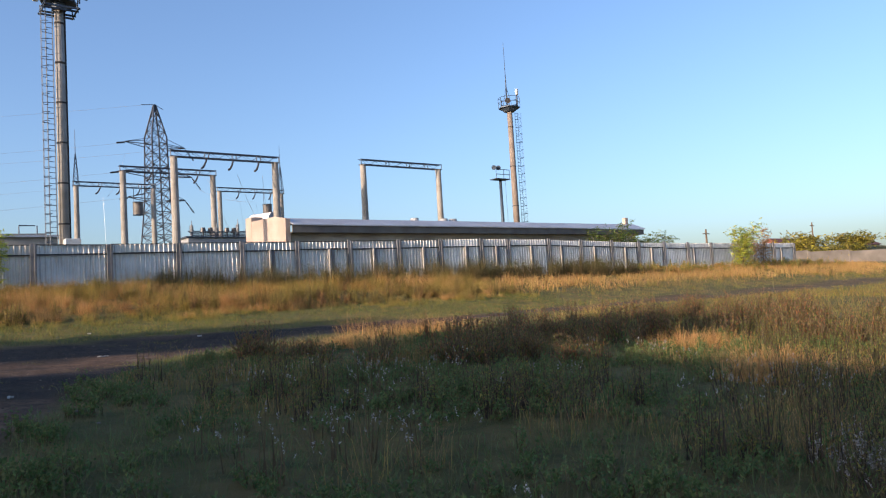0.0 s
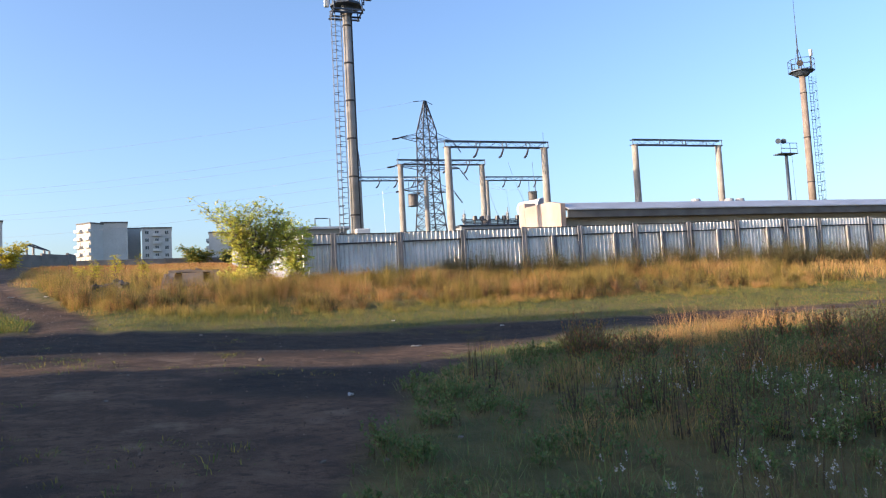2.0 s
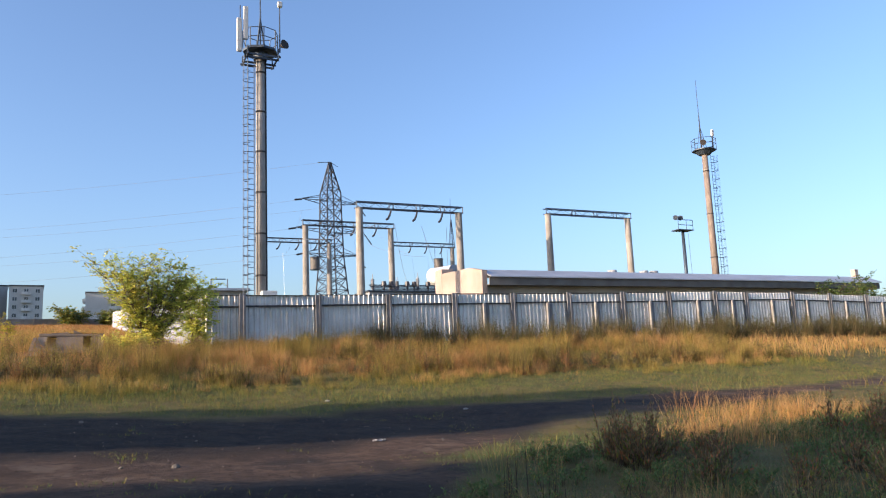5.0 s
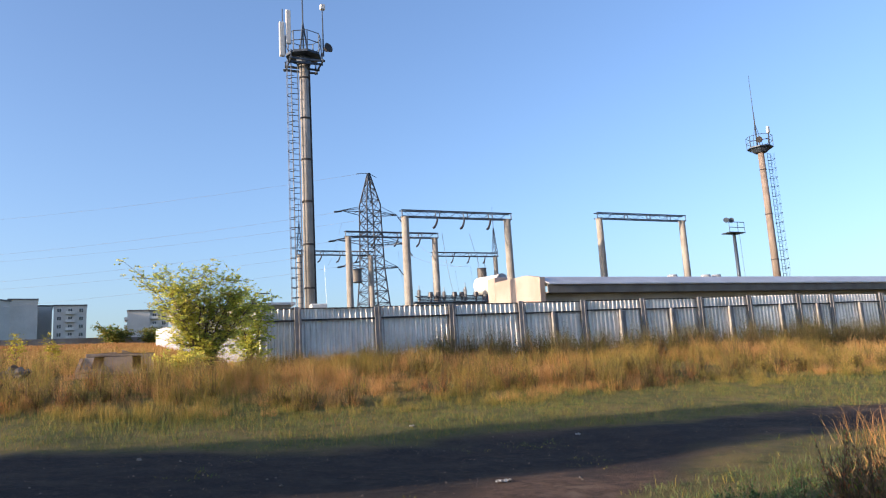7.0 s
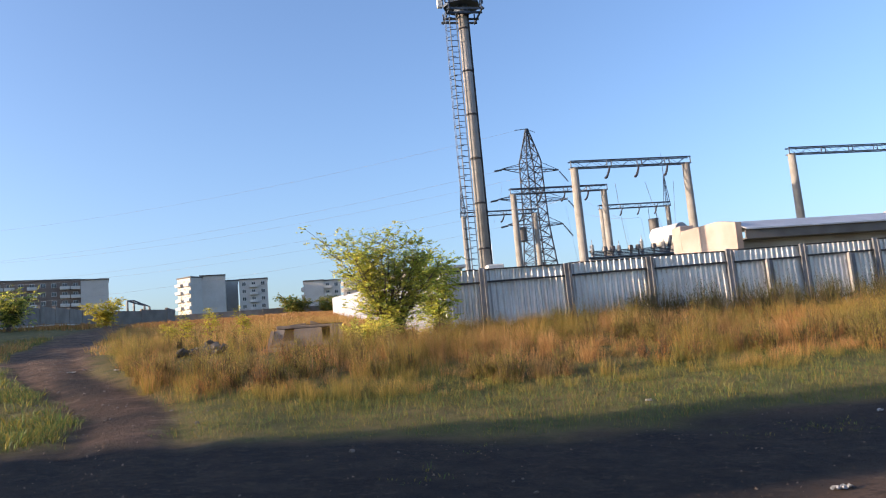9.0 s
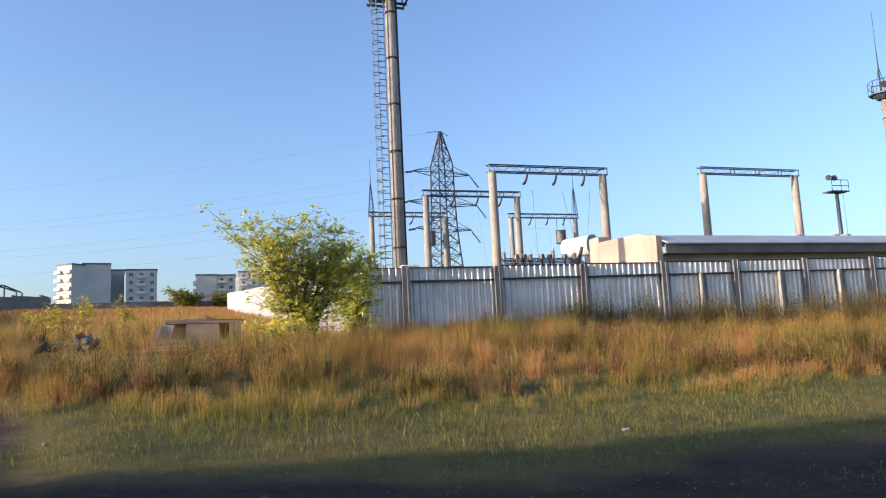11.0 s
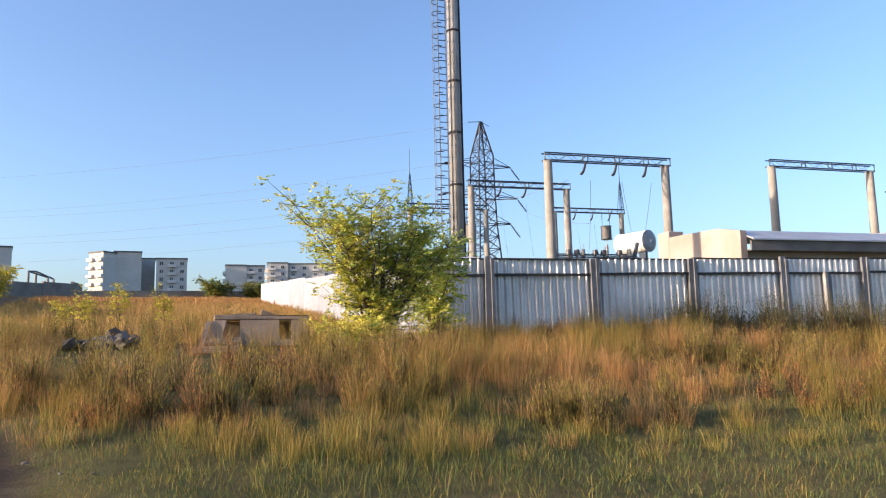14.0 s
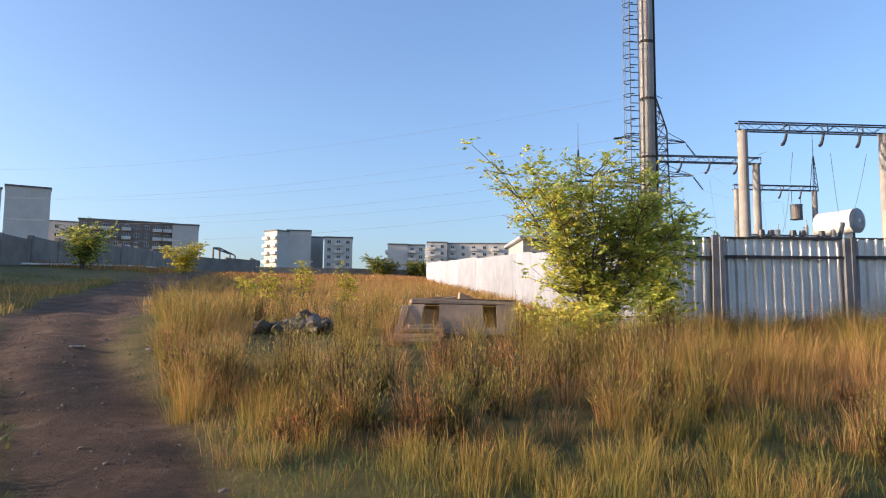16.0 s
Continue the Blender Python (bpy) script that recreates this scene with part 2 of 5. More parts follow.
def road(x, y):
    """1 on bare earth, 0 in grass."""
    x, y = np.asarray(x, float), np.asarray(y, float)
    wob = (vnoise(x, y, 2.2, 3) - 0.5) * 1.5 + (vnoise(x, y, 0.6, 4) - 0.5) * 0.6
    near_y = np.interp(x, [0.1, 0.8, 1.5, 2.7, 4.1, 6.3, 9, 12, 18, 30, 60], [4, 7.4, 9.5, 12.5, 15.0, 16.7, 17.9, 18.5, 19.2, 20, 23])
    far_y = np.interp(x, [-14, -6, -2.7, 1.45, 5.9, 10.6, 16, 30, 60], [24, 23.2, 22.7, 21.2, 21.3, 20.9, 20.9, 22, 25])
    left = np.where(x < 0.1, 1.0, 0.0)
    a = smooth(-0.5, 0.5, np.where(x < 0.1, 9, y - near_y) + wob) * smooth(-0.5, 0.5, far_y - y + wob)
    a = a * np.where(x > 14, 1 - 0.35 * smooth(14, 40, x), 1) * (1 - smooth(58, 75, x))
    # island of grass between the two tracks
    isl = np.exp(-(((x - 6.3) / 3.2) ** 2 + ((y - 15.9 - 0.25 * (x - 6.3)) / 0.55) ** 2))
    a = a * (1 - 0.95 * smooth(0.35, 0.6, isl + wob * 0.15))
    cx = np.interp(y, [20, 25.3, 27.3, 30, 34, 40, 50, 75, 110], [-3.4, -4.05, -5.1, -6.7, -8.2, -10, -12.5, -17, -22])
    w = np.interp(y, [20, 25, 27.3, 30, 36, 45, 75], [1.0, 0.62, 0.7, 0.95, 1.3, 1.7, 1.6])
    b = smooth(-0.25, 0.25, w - np.abs(x - cx) + wob * 0.4) * smooth(19, 21, y) * (1 - smooth(95, 115, y))
    return np.maximum(a, b)


def slag_and_rut_shade(x, y):
    """1 where the earth is slaggy black, and where rut shade is painted in."""
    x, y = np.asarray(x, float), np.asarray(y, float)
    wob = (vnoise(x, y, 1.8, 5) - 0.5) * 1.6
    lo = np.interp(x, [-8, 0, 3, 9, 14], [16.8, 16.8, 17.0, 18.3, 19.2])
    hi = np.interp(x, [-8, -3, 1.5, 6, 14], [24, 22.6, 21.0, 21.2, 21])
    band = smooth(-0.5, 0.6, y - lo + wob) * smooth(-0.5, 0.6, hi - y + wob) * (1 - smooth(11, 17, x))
    # The wheel rut and its hollow are darkened: shade put into the colour.
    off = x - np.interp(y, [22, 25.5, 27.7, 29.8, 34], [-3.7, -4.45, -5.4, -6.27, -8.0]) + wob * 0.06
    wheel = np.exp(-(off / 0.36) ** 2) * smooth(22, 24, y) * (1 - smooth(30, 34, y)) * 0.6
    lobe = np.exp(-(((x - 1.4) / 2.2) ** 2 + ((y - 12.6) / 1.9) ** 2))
    hollow_shade = (1 - smooth(0.30, 0.42, np.abs(off))) * smooth(27.2, 27.9, y) * (1 - smooth(29.7, 29.9, y))
    return np.clip(np.maximum(np.maximum(np.maximum(band, wheel), smooth(0.35, 0.7, lobe + wob * 0.15)), hollow_shade), 0, 1)


def ground_height(x, y):
    return float(land(x, y))


def build_ground():
    def axis(lo, hi, step, far):
        mid = np.arange(lo, hi + 1e-6, step)
        grow = [step]
        while sum(grow) < far:
            grow.append(grow[-1] * 1.16)
        g = np.cumsum(grow)
        return np.concatenate([(lo - g)[::-1], mid, hi + g])
    xs, ys = axis(-12, 20, 0.25, 2500), axis(0, 38, 0.25, 2500)
    gx, gy = np.meshgrid(xs, ys)
    gz = land(gx, gy)
    co = np.stack([gx, gy, gz], -1).reshape(-1, 3)
    nx, ny = len(xs), len(ys)
    idx = np.arange(nx * ny).reshape(ny, nx)
    q = np.stack([idx[:-1, :-1], idx[:-1, 1:], idx[1:, 1:], idx[1:, :-1]], -1).reshape(-1, 4)
    me = mesh_from("ground", co, q.ravel(), np.full(len(q), 4))
    me.polygons.foreach_set("use_smooth", np.ones(len(q), bool))
    cover = np.stack([road(gx, gy), slag_and_rut_shade(gx, gy), vnoise(gx, gy, 5, 6), np.ones_like(gx)], -1).reshape(-1, 4)
    at = me.attributes.new("cover", "FLOAT_COLOR", "POINT")
    at.data.foreach_set("color", cover.astype(np.float32).ravel())
    me.materials.append(ground_material())
    tagged(new("ground", me), "sloping field of brown earth tracks and dry grass turf", "ground", kind="structure")


def mesh_from(name, co, loops, counts):
    me = bpy.data.meshes.new(name)
    me.vertices.add(len(co))
    me.vertices.foreach_set("co", np.asarray(co, np.float32).ravel())
    me.loops.add(len(loops))
    me.loops.foreach_set("vertex_index", np.asarray(loops, np.int32))
    me.polygons.add(len(counts))
    me.polygons.foreach_set("loop_start", np.concatenate([[0], np.cumsum(counts)[:-1]]).astype(np.int32))
    me.update(calc_edges=True)
    return me


def ground_material():
    m = bpy.data.materials.new("earth_and_turf")
    m.use_nodes = True
    nt = m.node_tree
    b = nt.nodes["Principled BSDF"]
    geo, at, sep = nt.nodes.new("ShaderNodeNewGeometry"), nt.nodes.new("ShaderNodeAttribute"), nt.nodes.new("ShaderNodeSeparateColor")
    at.attribute_name = "cover"
    nt.links.new(at.outputs["Color"], sep.inputs[0])

    def noise_at(scale, detail=6, rough=0.6):
        n = nt.nodes.new("ShaderNodeTexNoise")
        n.inputs["Scale"].default_value, n.inputs["Detail"].default_value, n.inputs["Roughness"].default_value = scale, detail, rough
        nt.links.new(geo.outputs["Position"], n.inputs["Vector"])
        return n.outputs[0]

    def ranged(v, a, c):
        r = nt.nodes.new("ShaderNodeMapRange")
        r.inputs["From Min"].default_value, r.inputs["From Max"].default_value = a, c
        nt.links.new(v, r.inputs["Value"])
        return r.outputs[0]

    def mixed(f, c1, c2):
        x = nt.nodes.new("ShaderNodeMix")
        x.data_type = "RGBA"
        nt.links.new(f, x.inputs["Factor"])
        for k, c in (("A", c1), ("B", c2)):
            if isinstance(c, tuple):
                x.inputs[k].default_value = (*c, 1)
            else:
                nt.links.new(c, x.inputs[k])
        return x.outputs["Result"]
    big, mid, fine, clod = noise_at(0.35), noise_at(2.2), noise_at(26, 8, 0.7), noise_at(7, 8, 0.75)
    earth = mixed(ranged(mid, 0.35, 0.65), (0.17, 0.108, 0.072), (0.095, 0.062, 0.044))
    earth = mixed(ranged(fine, 0.60, 0.74), earth, (0.22, 0.155, 0.11))
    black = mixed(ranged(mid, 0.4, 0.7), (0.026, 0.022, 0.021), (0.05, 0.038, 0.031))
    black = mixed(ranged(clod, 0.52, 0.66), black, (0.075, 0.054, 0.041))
    earth = mixed(ranged(clod, 0.5, 0.62), earth, (0.07, 0.048, 0.036))
    broad = noise_at(0.9, 7, 0.65)
    earth = mixed(ranged(broad, 0.5, 0.62), earth, (0.062, 0.045, 0.036))
    earth = mixed(ranged(broad, 0.42, 0.34), earth, (0.21, 0.145, 0.10))
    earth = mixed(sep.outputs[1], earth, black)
    turf = mixed(ranged(big, 0.4, 0.6), (0.13, 0.12, 0.045), (0.20, 0.15, 0.06))
    turf = mixed(ranged(mid, 0.45, 0.7), turf, (0.075, 0.085, 0.03))
    col = mixed(sep.outputs[0], turf, earth)
    nt.links.new(col, b.inputs["Base Color"])
    b.inputs["Roughness"].default_value, b.inputs["Specular IOR Level"].default_value = 0.95, 0.2
    bp = nt.nodes.new("ShaderNodeBump")
    bp.inputs["Strength"].default_value, bp.inputs["Distance"].default_value = 0.7, 0.04
    bp2 = nt.nodes.new("ShaderNodeBump")
    bp2.inputs["Strength"].default_value, bp2.inputs["Distance"].default_value = 0.8, 0.16
    nt.links.new(clod, bp2.inputs["Height"]), nt.links.new(bp2.outputs[0], bp.inputs["Normal"])
    nt.links.new(fine, bp.inputs["Height"]), nt.links.new(bp.outputs[0], b.inputs["Normal"])
    return m


build_ground()


# ---- fences ----
def sheet_mesh(name, length, height, material, pitch=0.21, proud=0.055):
    """A ribbed sheet in the xz plane, ribs towards -y, from x = 0."""
    xs, ys, x = [0.0], [0.0], 0.06
    while x < length - 0.2:
        xs += [x, x + 0.04, x + 0.085, x + 0.125]
        ys += [0, -proud, -proud, 0]
        x += pitch
    xs.append(length), ys.append(0.0)
    bm = bmesh.new()
    rows = []
    for dy in (0.0, 0.005):
        for z in (0.0, height):
            rows.append([bm.verts.new((a, b + dy, z)) for a, b in zip(xs, ys)])
    f0, f1, b0, b1 = rows
    for i in range(len(xs) - 1):
        bm.faces.new((f0[i], f0[i + 1], f1[i + 1], f1[i]))
        bm.faces.new((b0[i + 1], b0[i], b1[i], b1[i + 1]))
        bm.faces.new((f1[i], f1[i + 1], b1[i + 1], b1[i]))
    me = bpy.data.meshes.new(name)
    bm.to_mesh(me)
    bm.free()
    me.materials.append(material)
    return me


def bar_mesh(name, lo, hi, material, bevel=0.006):
    bm = bmesh.new()
    box(bm, lo, hi, bevel)
    me = bpy.data.meshes.new(name)
    bm.to_mesh(me)
    bm.free()
    me.materials.append(material)
    return me


def child(name, me, parent, m):
    ob = new(name, me)
    ob.parent = parent
    ob.matrix_basis = m
    return ob


FENCE_Y = 35.7
FENCE_X = [3.55, 4.95, 7.95, 10.98, 14.05, 17.0, 20.05, 23.2, 26.1, 29.2, 31.4, 34.9, 37.9, 41.0, 43.9, 46.8, 49.7, 52.7, 55.7, 58.6, 61.8, 65.1]
FENCE_TOP = lambda x: float(np.interp(x, [3.5, 8, 14, 20, 29, 35, 44, 50, 65], [4.92, 4.94, 5.02, 5.07, 5.17, 5.19, 5.0, 4.9, 4.85]))
STUBS = [(15.55, 1), (18.9, 1), (21.6, 0), (24.9, 0), (28.0, 1), (30.4, 0), (33.3, 1), (36.0, 0), (39.2, 1), (42.4, 1), (45.3, 0), (50.4, 0), (62.9, 0)]


def front_fence():
    f = thing("sheet_metal_fence", (3.55, FENCE_Y, 2.8), "grey galvanised ribbed sheet metal fence with steel posts and rail", "fence")
    post = bar_mesh("post", (-0.09, -0.15, -2.4), (0.09, -0.065, 0.02), M_POST)
    edge = bar_mesh("post", (-0.045, -0.18, -2.4), (0.045, -0.07, 0.0), M_POST)
    # Each stub is split by colour: pale as its sunlit side, dark as its shaded front.
    stub_lit = bar_mesh("stub_post", (-0.10, -0.22, -2.4), (0.0, -0.07, -0.40), M_STUB_LIT)
    stub_shaded = bar_mesh("stub_post", (0.0, -0.17, -2.4), (0.13, -0.07, -0.42), M_POST)
    rng = random.Random(5)
    for n, (a, b) in enumerate(zip(FENCE_X, FENCE_X[1:])):
        za, zb = FENCE_TOP(a), FENCE_TOP(b)
        me = sheet_mesh("panel", b - a - 0.01, 2.3, M_SHEET)
        tilt = math.atan2(zb - za, b - a)
        m = Matrix.Translation((a - 3.55, rng.uniform(-0.012, 0.012), (za + zb) / 2 - 2.3 - 2.8 + rng.uniform(-0.02, 0.02)))
        m = m @ pose(0, 0, 0, rng.uniform(-0.8, 0.8), -math.degrees(tilt), 0)
        child("panel", me, f, m)
        bm = bmesh.new()
        d = 0.40 + rng.uniform(-0.02, 0.02)
        box(bm, (a - 3.55, -0.13, za - d - 2.83), (b - 3.55, -0.062, za - d - 2.77))
        for v in bm.verts:
            if v.co.x > (a + b) / 2 - 3.55:
                v.co.z += zb - za
        part("rail", bm, M_RAIL, f)
        if n < 8:
            bm = bmesh.new()
            box(bm, (a - 3.55 + 0.1, -0.06, (za + zb) / 2 - 2.8 + 0.005), (b - 3.55 - 0.1, 0.02, (za + zb) / 2 - 2.8 + 0.04))
            part("top_rail", bm, M_RAIL, f)
    for n, x in enumerate(FENCE_X):
        for me, dx in ((edge, 0.0),) if n == 0 else ((post, 0.0), (edge, 0.10)):
            child("post", me, f, pose(x - 3.55 + dx, 0, FENCE_TOP(x) - 2.8 + rng.uniform(0, 0.06), rng.uniform(-0.5, 0.5), rng.uniform(-0.6, 0.6), 0))
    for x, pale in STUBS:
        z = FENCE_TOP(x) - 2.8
        child("stub_post", stub_lit, f, pose(x - 3.55, 0, z, 0, rng.uniform(-1, 1), 0))
        child("stub_post", stub_shaded, f, pose(x - 3.55 + 0.04, 0, z - 0.03, 0, rng.uniform(-1, 1), 0))


def side_fence(x0, y0, x1, y1, flip, label):
    """A fence that climbs the slope in steps, pale panels."""
    n = round(math.hypot(x1 - x0, y1 - y0) / 3.0)
    f = thing("sheet_metal_fence", (x0, y0, ground_height(x0, y0)), label, "fence")
    L = math.hypot(x1 - x0, y1 - y0) / n
    ang = math.degrees(math.atan2(y1 - y0, x1 - x0))
    me = sheet_mesh("panel", L - 0.01, 2.3, M_SIDE_SHEET)
    post = bar_mesh("post", (-0.05, -0.09, -2.4), (0.05, 0.09, 0.03), M_POST)
    z0 = f.location.z
    rng = random.Random(9)
    for i in range(n):
        x, y = x0 + (x1 - x0) * i / n, y0 + (y1 - y0) * i / n
        xe, ye = x0 + (x1 - x0) * (i + 1) / n, y0 + (y1 - y0) * (i + 1) / n
        top = ground_height(x, y) + 2.05 + rng.uniform(-0.04, 0.04)
        rise_end = ground_height(xe, ye) + 2.05
        tilt = math.degrees(math.atan2(rise_end - ground_height(x, y) - 2.05, L))
        if flip:
            m = pose(xe - x0, ye - y0, rise_end + rng.uniform(-0.04, 0.04) - 2.3 - z0, 0, tilt, ang + 180)
        else:
            m = pose(x - x0, y - y0, top - 2.3 - z0, 0, -tilt, ang)
        child("panel", me, f, m)
        child("post", post, f, pose(x - x0 + (0.12 if flip else 0), y - y0 + 0.12, top - z0, 0, 0, ang))


front_fence()
side_fence(3.5, 35.85, 2.2, 102.0, True, "pale sunlit ribbed sheet metal fence climbing the slope")
side_fence(65.2, 35.85, 65.6, 90.0, False, "grey ribbed sheet metal fence at the far side")


# ---- masts and poles ----
def ladder_cage(parent, cx, cy, z0, z1, side, r=0.40, step=0.62):
    """A caged ladder: stiles, rungs and hoops, standing off to one side."""
    bm = bmesh.new()
    for dx in (-0.02, 0.36):
        rod(bm, (cx + side * dx, cy - 0.2, z0), (cx + side * dx, cy - 0.2, z1), 0.03, n=4)
    part("ladder_stile", bm, M_STEEL, parent)
    rung = bar_mesh("rung", (-0.19, -0.016, -0.016), (0.19, 0.016, 0.016), M_STEEL, 0)
    z = z0 + 0.2
    while z < z1:
        child("rung", rung, parent, pose(cx + side * 0.17, cy - 0.2, z))
        z += 0.33
    bm = bmesh.new()
    hoop(bm, (0, 0, 0), r, -math.pi * 0.62 if side > 0 else math.pi * 0.38, math.pi * 0.62 if side > 0 else math.pi * 1.62, 0.022, 9)
    ring = bpy.data.meshes.new("cage_hoop")
    bm.to_mesh(ring), bm.free()
    ring.materials.append(M_STEEL)
    z = z0 + 0.5
    while z < z1:
        child("cage_hoop", ring, parent, pose(cx + side * 0.36, cy - 0.2, z))
        z += step
    bm = bmesh.new()
    for a in (-0.5, 0.0, 0.5):
        p = (cx + side * (0.36 + r * math.cos(a)), cy - 0.2 + r * math.sin(a))
        rod(bm, (*p, z0 + 0.5), (*p, z1), 0.012, n=4)
    part("cage_strip", bm, M_STEEL, parent)


def railing(parent, r, z, h, n=8, cx=0, cy=0):
    post = bar_mesh("railing_post", (-0.025, -0.025, 0), (0.025, 0.025, h), M_STEEL, 0)
    for i in range(n):
        a = 2 * math.pi * i / n
        child("railing_post", post, parent, pose(cx + r * math.cos(a), cy + r * math.sin(a), z, 0, 0, math.degrees(a)))
    for k in (0.5, 1.0):
        bm = bmesh.new()
        hoop(bm, (cx, cy, z + h * k), r, 0, 2 * math.pi, 0.028, n)
        part("handrail", bm, M_STEEL, parent)


def ringed_column(parent, r0, r1, z0, z1, material, rings, name="column"):
    bm = bmesh.new()
    rod(bm, (0, 0, z0), (0, 0, z1), r0, r1, 20)
    part(name, bm, material, parent, smooth=True)
    for k in range(rings):
        z = z0 + (z1 - z0) * (k + 0.6) / rings
        r = r0 + (r1 - r0) * (k + 0.6) / rings
        bm = bmesh.new()
        rod(bm, (0, 0, z), (0, 0, z + 0.1), r + 0.03, n=16)
        part("clamp_ring", bm, M_RAIL, parent)


def tall_mast():
    gz = ground_height(8.65, 50.0)
    t = thing("antenna_mast", (8.65, 50.0, gz), "tall round concrete mast with caged ladder and aerial platform", "mast")
    h = 20.9 - gz
    ringed_column(t, 0.31, 0.27, -0.3, h, M_CONC, 7)
    bm = bmesh.new()
    rod(bm, (-0.1, 0.36, 0), (-0.1, 0.32, h), 0.055, n=8)
    rod(bm, (0.32, -0.1, 0), (0.29, -0.1, h), 0.05, n=8)
    part("cable_duct", bm, M_RAIL, t)
    ladder_cage(t, -0.44, 0.0, 1.0, h, -1, 0.27, 0.56)
    bm = bmesh.new()
    rod(bm, (0, 0, h + 0.33), (0, 0, h + 0.47), 1.06, n=8)
    part("platform", bm, M_STEEL, t)
    bm = bmesh.new()
    rod(bm, (0, 0, h - 0.12), (0, 0, h + 0.33), 0.40, 0.46, 12)
    part("collar", bm, M_STEEL, t)
    beam = bar_mesh("frame_beam", (-1.04, -0.035, -0.06), (1.04, 0.035, 0.06), M_STEEL)
    strut = bar_mesh("strut", (-0.035, -0.035, 0), (0.035, 0.035, 0.5), M_STEEL)
    for k in range(4):
        child("frame_beam", beam, t, pose(0, 0, 0, 0, 0, 90 * k) @ pose(0, -0.92, h - 0.14))
        child("strut", strut, t, pose(0, 0, 0, 0, 0, 90 * k) @ pose(-0.92, -0.86, h - 0.12, 6))
    for y in (-0.42, 0.42):
        child("frame_beam", beam, t, pose(0, y, h - 0.14))
    railing(t, 1.06, h + 0.47, 1.15)
    for x, z0, z1, w in ((-1.38, 0.0, 2.1, 0.15), (-1.0, 0.8, 2.9, 0.14)):
        bm = bmesh.new()
        box(bm, (x - w, -0.75, h + z0), (x + w, -0.55, h + z1), 0.03)
        part("panel_antenna", bm, M_PORC, t, "white panel antenna")
    for x, y, z1 in ((-1.3, -0.5, 3.0), (1.1, -0.4, 3.5), (0.0, 0.0, 8.5)):
        bm = bmesh.new()
        rod(bm, (x, y, h + 0.4), (x, y, h + z1), 0.05, 0.03, 6)
        part("antenna_pipe", bm, M_STEEL, t)
    for dx in (-0.22, 0.30):
        bm = bmesh.new()
        rod(bm, (dx, 0, h + 0.47), (0, 0, h + 2.6), 0.055, 0.045, 6)
        part("antenna_strut", bm, M_STEEL, t)
    bm = bmesh.new()
    rod(bm, (1.15, -0.6, h + 0.7), (1.3, -0.9, h + 0.75), 0.1, 0.3, 14)
    part("dish_antenna", bm, M_RAIL, t, "dark dish antenna")
    bm = bmesh.new()
    box(bm, (0.95, -0.6, h + 3.3), (1.25, -0.35, h + 3.65), 0.04)
    part("camera_box", bm, M_PORC, t)
    bm = bmesh.new()
    box(bm, (-0.15, -0.9, 0.0), (0.75, -0.35, 6.6 - gz), 0.05)
    part("equipment_cabinet", bm, M_PORC, t, "pale equipment cabinet at the foot")


M_MASTC = mat("brown_grey_concrete", (0.235, 0.195, 0.17), (0.17, 0.14, 0.12), 0.9, 0, 1.2, 25, 0.4, 0.3)


def far_mast():
    gz = ground_height(56.4, 62.3)
    t = thing("antenna_mast", (56.4, 62.3, gz), "brownish concrete mast with platform, whip aerial and ladder", "mast")
    h = 22.25 - gz
    ringed_column(t, 0.38, 0.29, -0.3, h, M_MASTC, 4)
    ladder_cage(t, 0.62, 0.0, 1.0, h, 1, 0.40, 0.9)
    bm = bmesh.new()
    rod(bm, (0, 0, h), (0, 0, h + 0.4), 0.6, 1.0, 8)
    rod(bm, (0, 0, h + 0.4), (0, 0, h + 0.5), 1.22, n=8)
    part("platform", bm, M_STEEL, t)
    railing(t, 1.2, h + 0.5, 1.1)
    bm = bmesh.new()
    rod(bm, (-0.3, 0, h + 0.4), (-0.3, 0, h + 4.2), 0.09, 0.05, 6)
    rod(bm, (-0.3, 0, h + 4.2), (-0.3, 0, h + 8.0), 0.035, 0.02, 5)
    rod(bm, (-0.9, 0, h + 0.5), (-0.3, 0, h + 3.0), 0.03, n=4)
    rod(bm, (0.5, 0, h + 0.5), (-0.3, 0, h + 3.0), 0.03, n=4)
    rod(bm, (1.0, -0.3, h + 0.4), (1.0, -0.3, h + 2.4), 0.06, n=6)
    part("whip_antenna", bm, M_LATTICE, t)
    bm = bmesh.new()
    box(bm, (0.85, -0.45, h + 2.0), (1.15, -0.2, h + 2.7), 0.05)
    part("camera_box", bm, M_PORC, t)
    bm = bmesh.new()
    rod(bm, (-1.2, -1.0, h + 0.85), (-1.35, -1.3, h + 0.85), 0.12, 0.32, 12)
    part("floodlight", bm, M_RAIL, t)


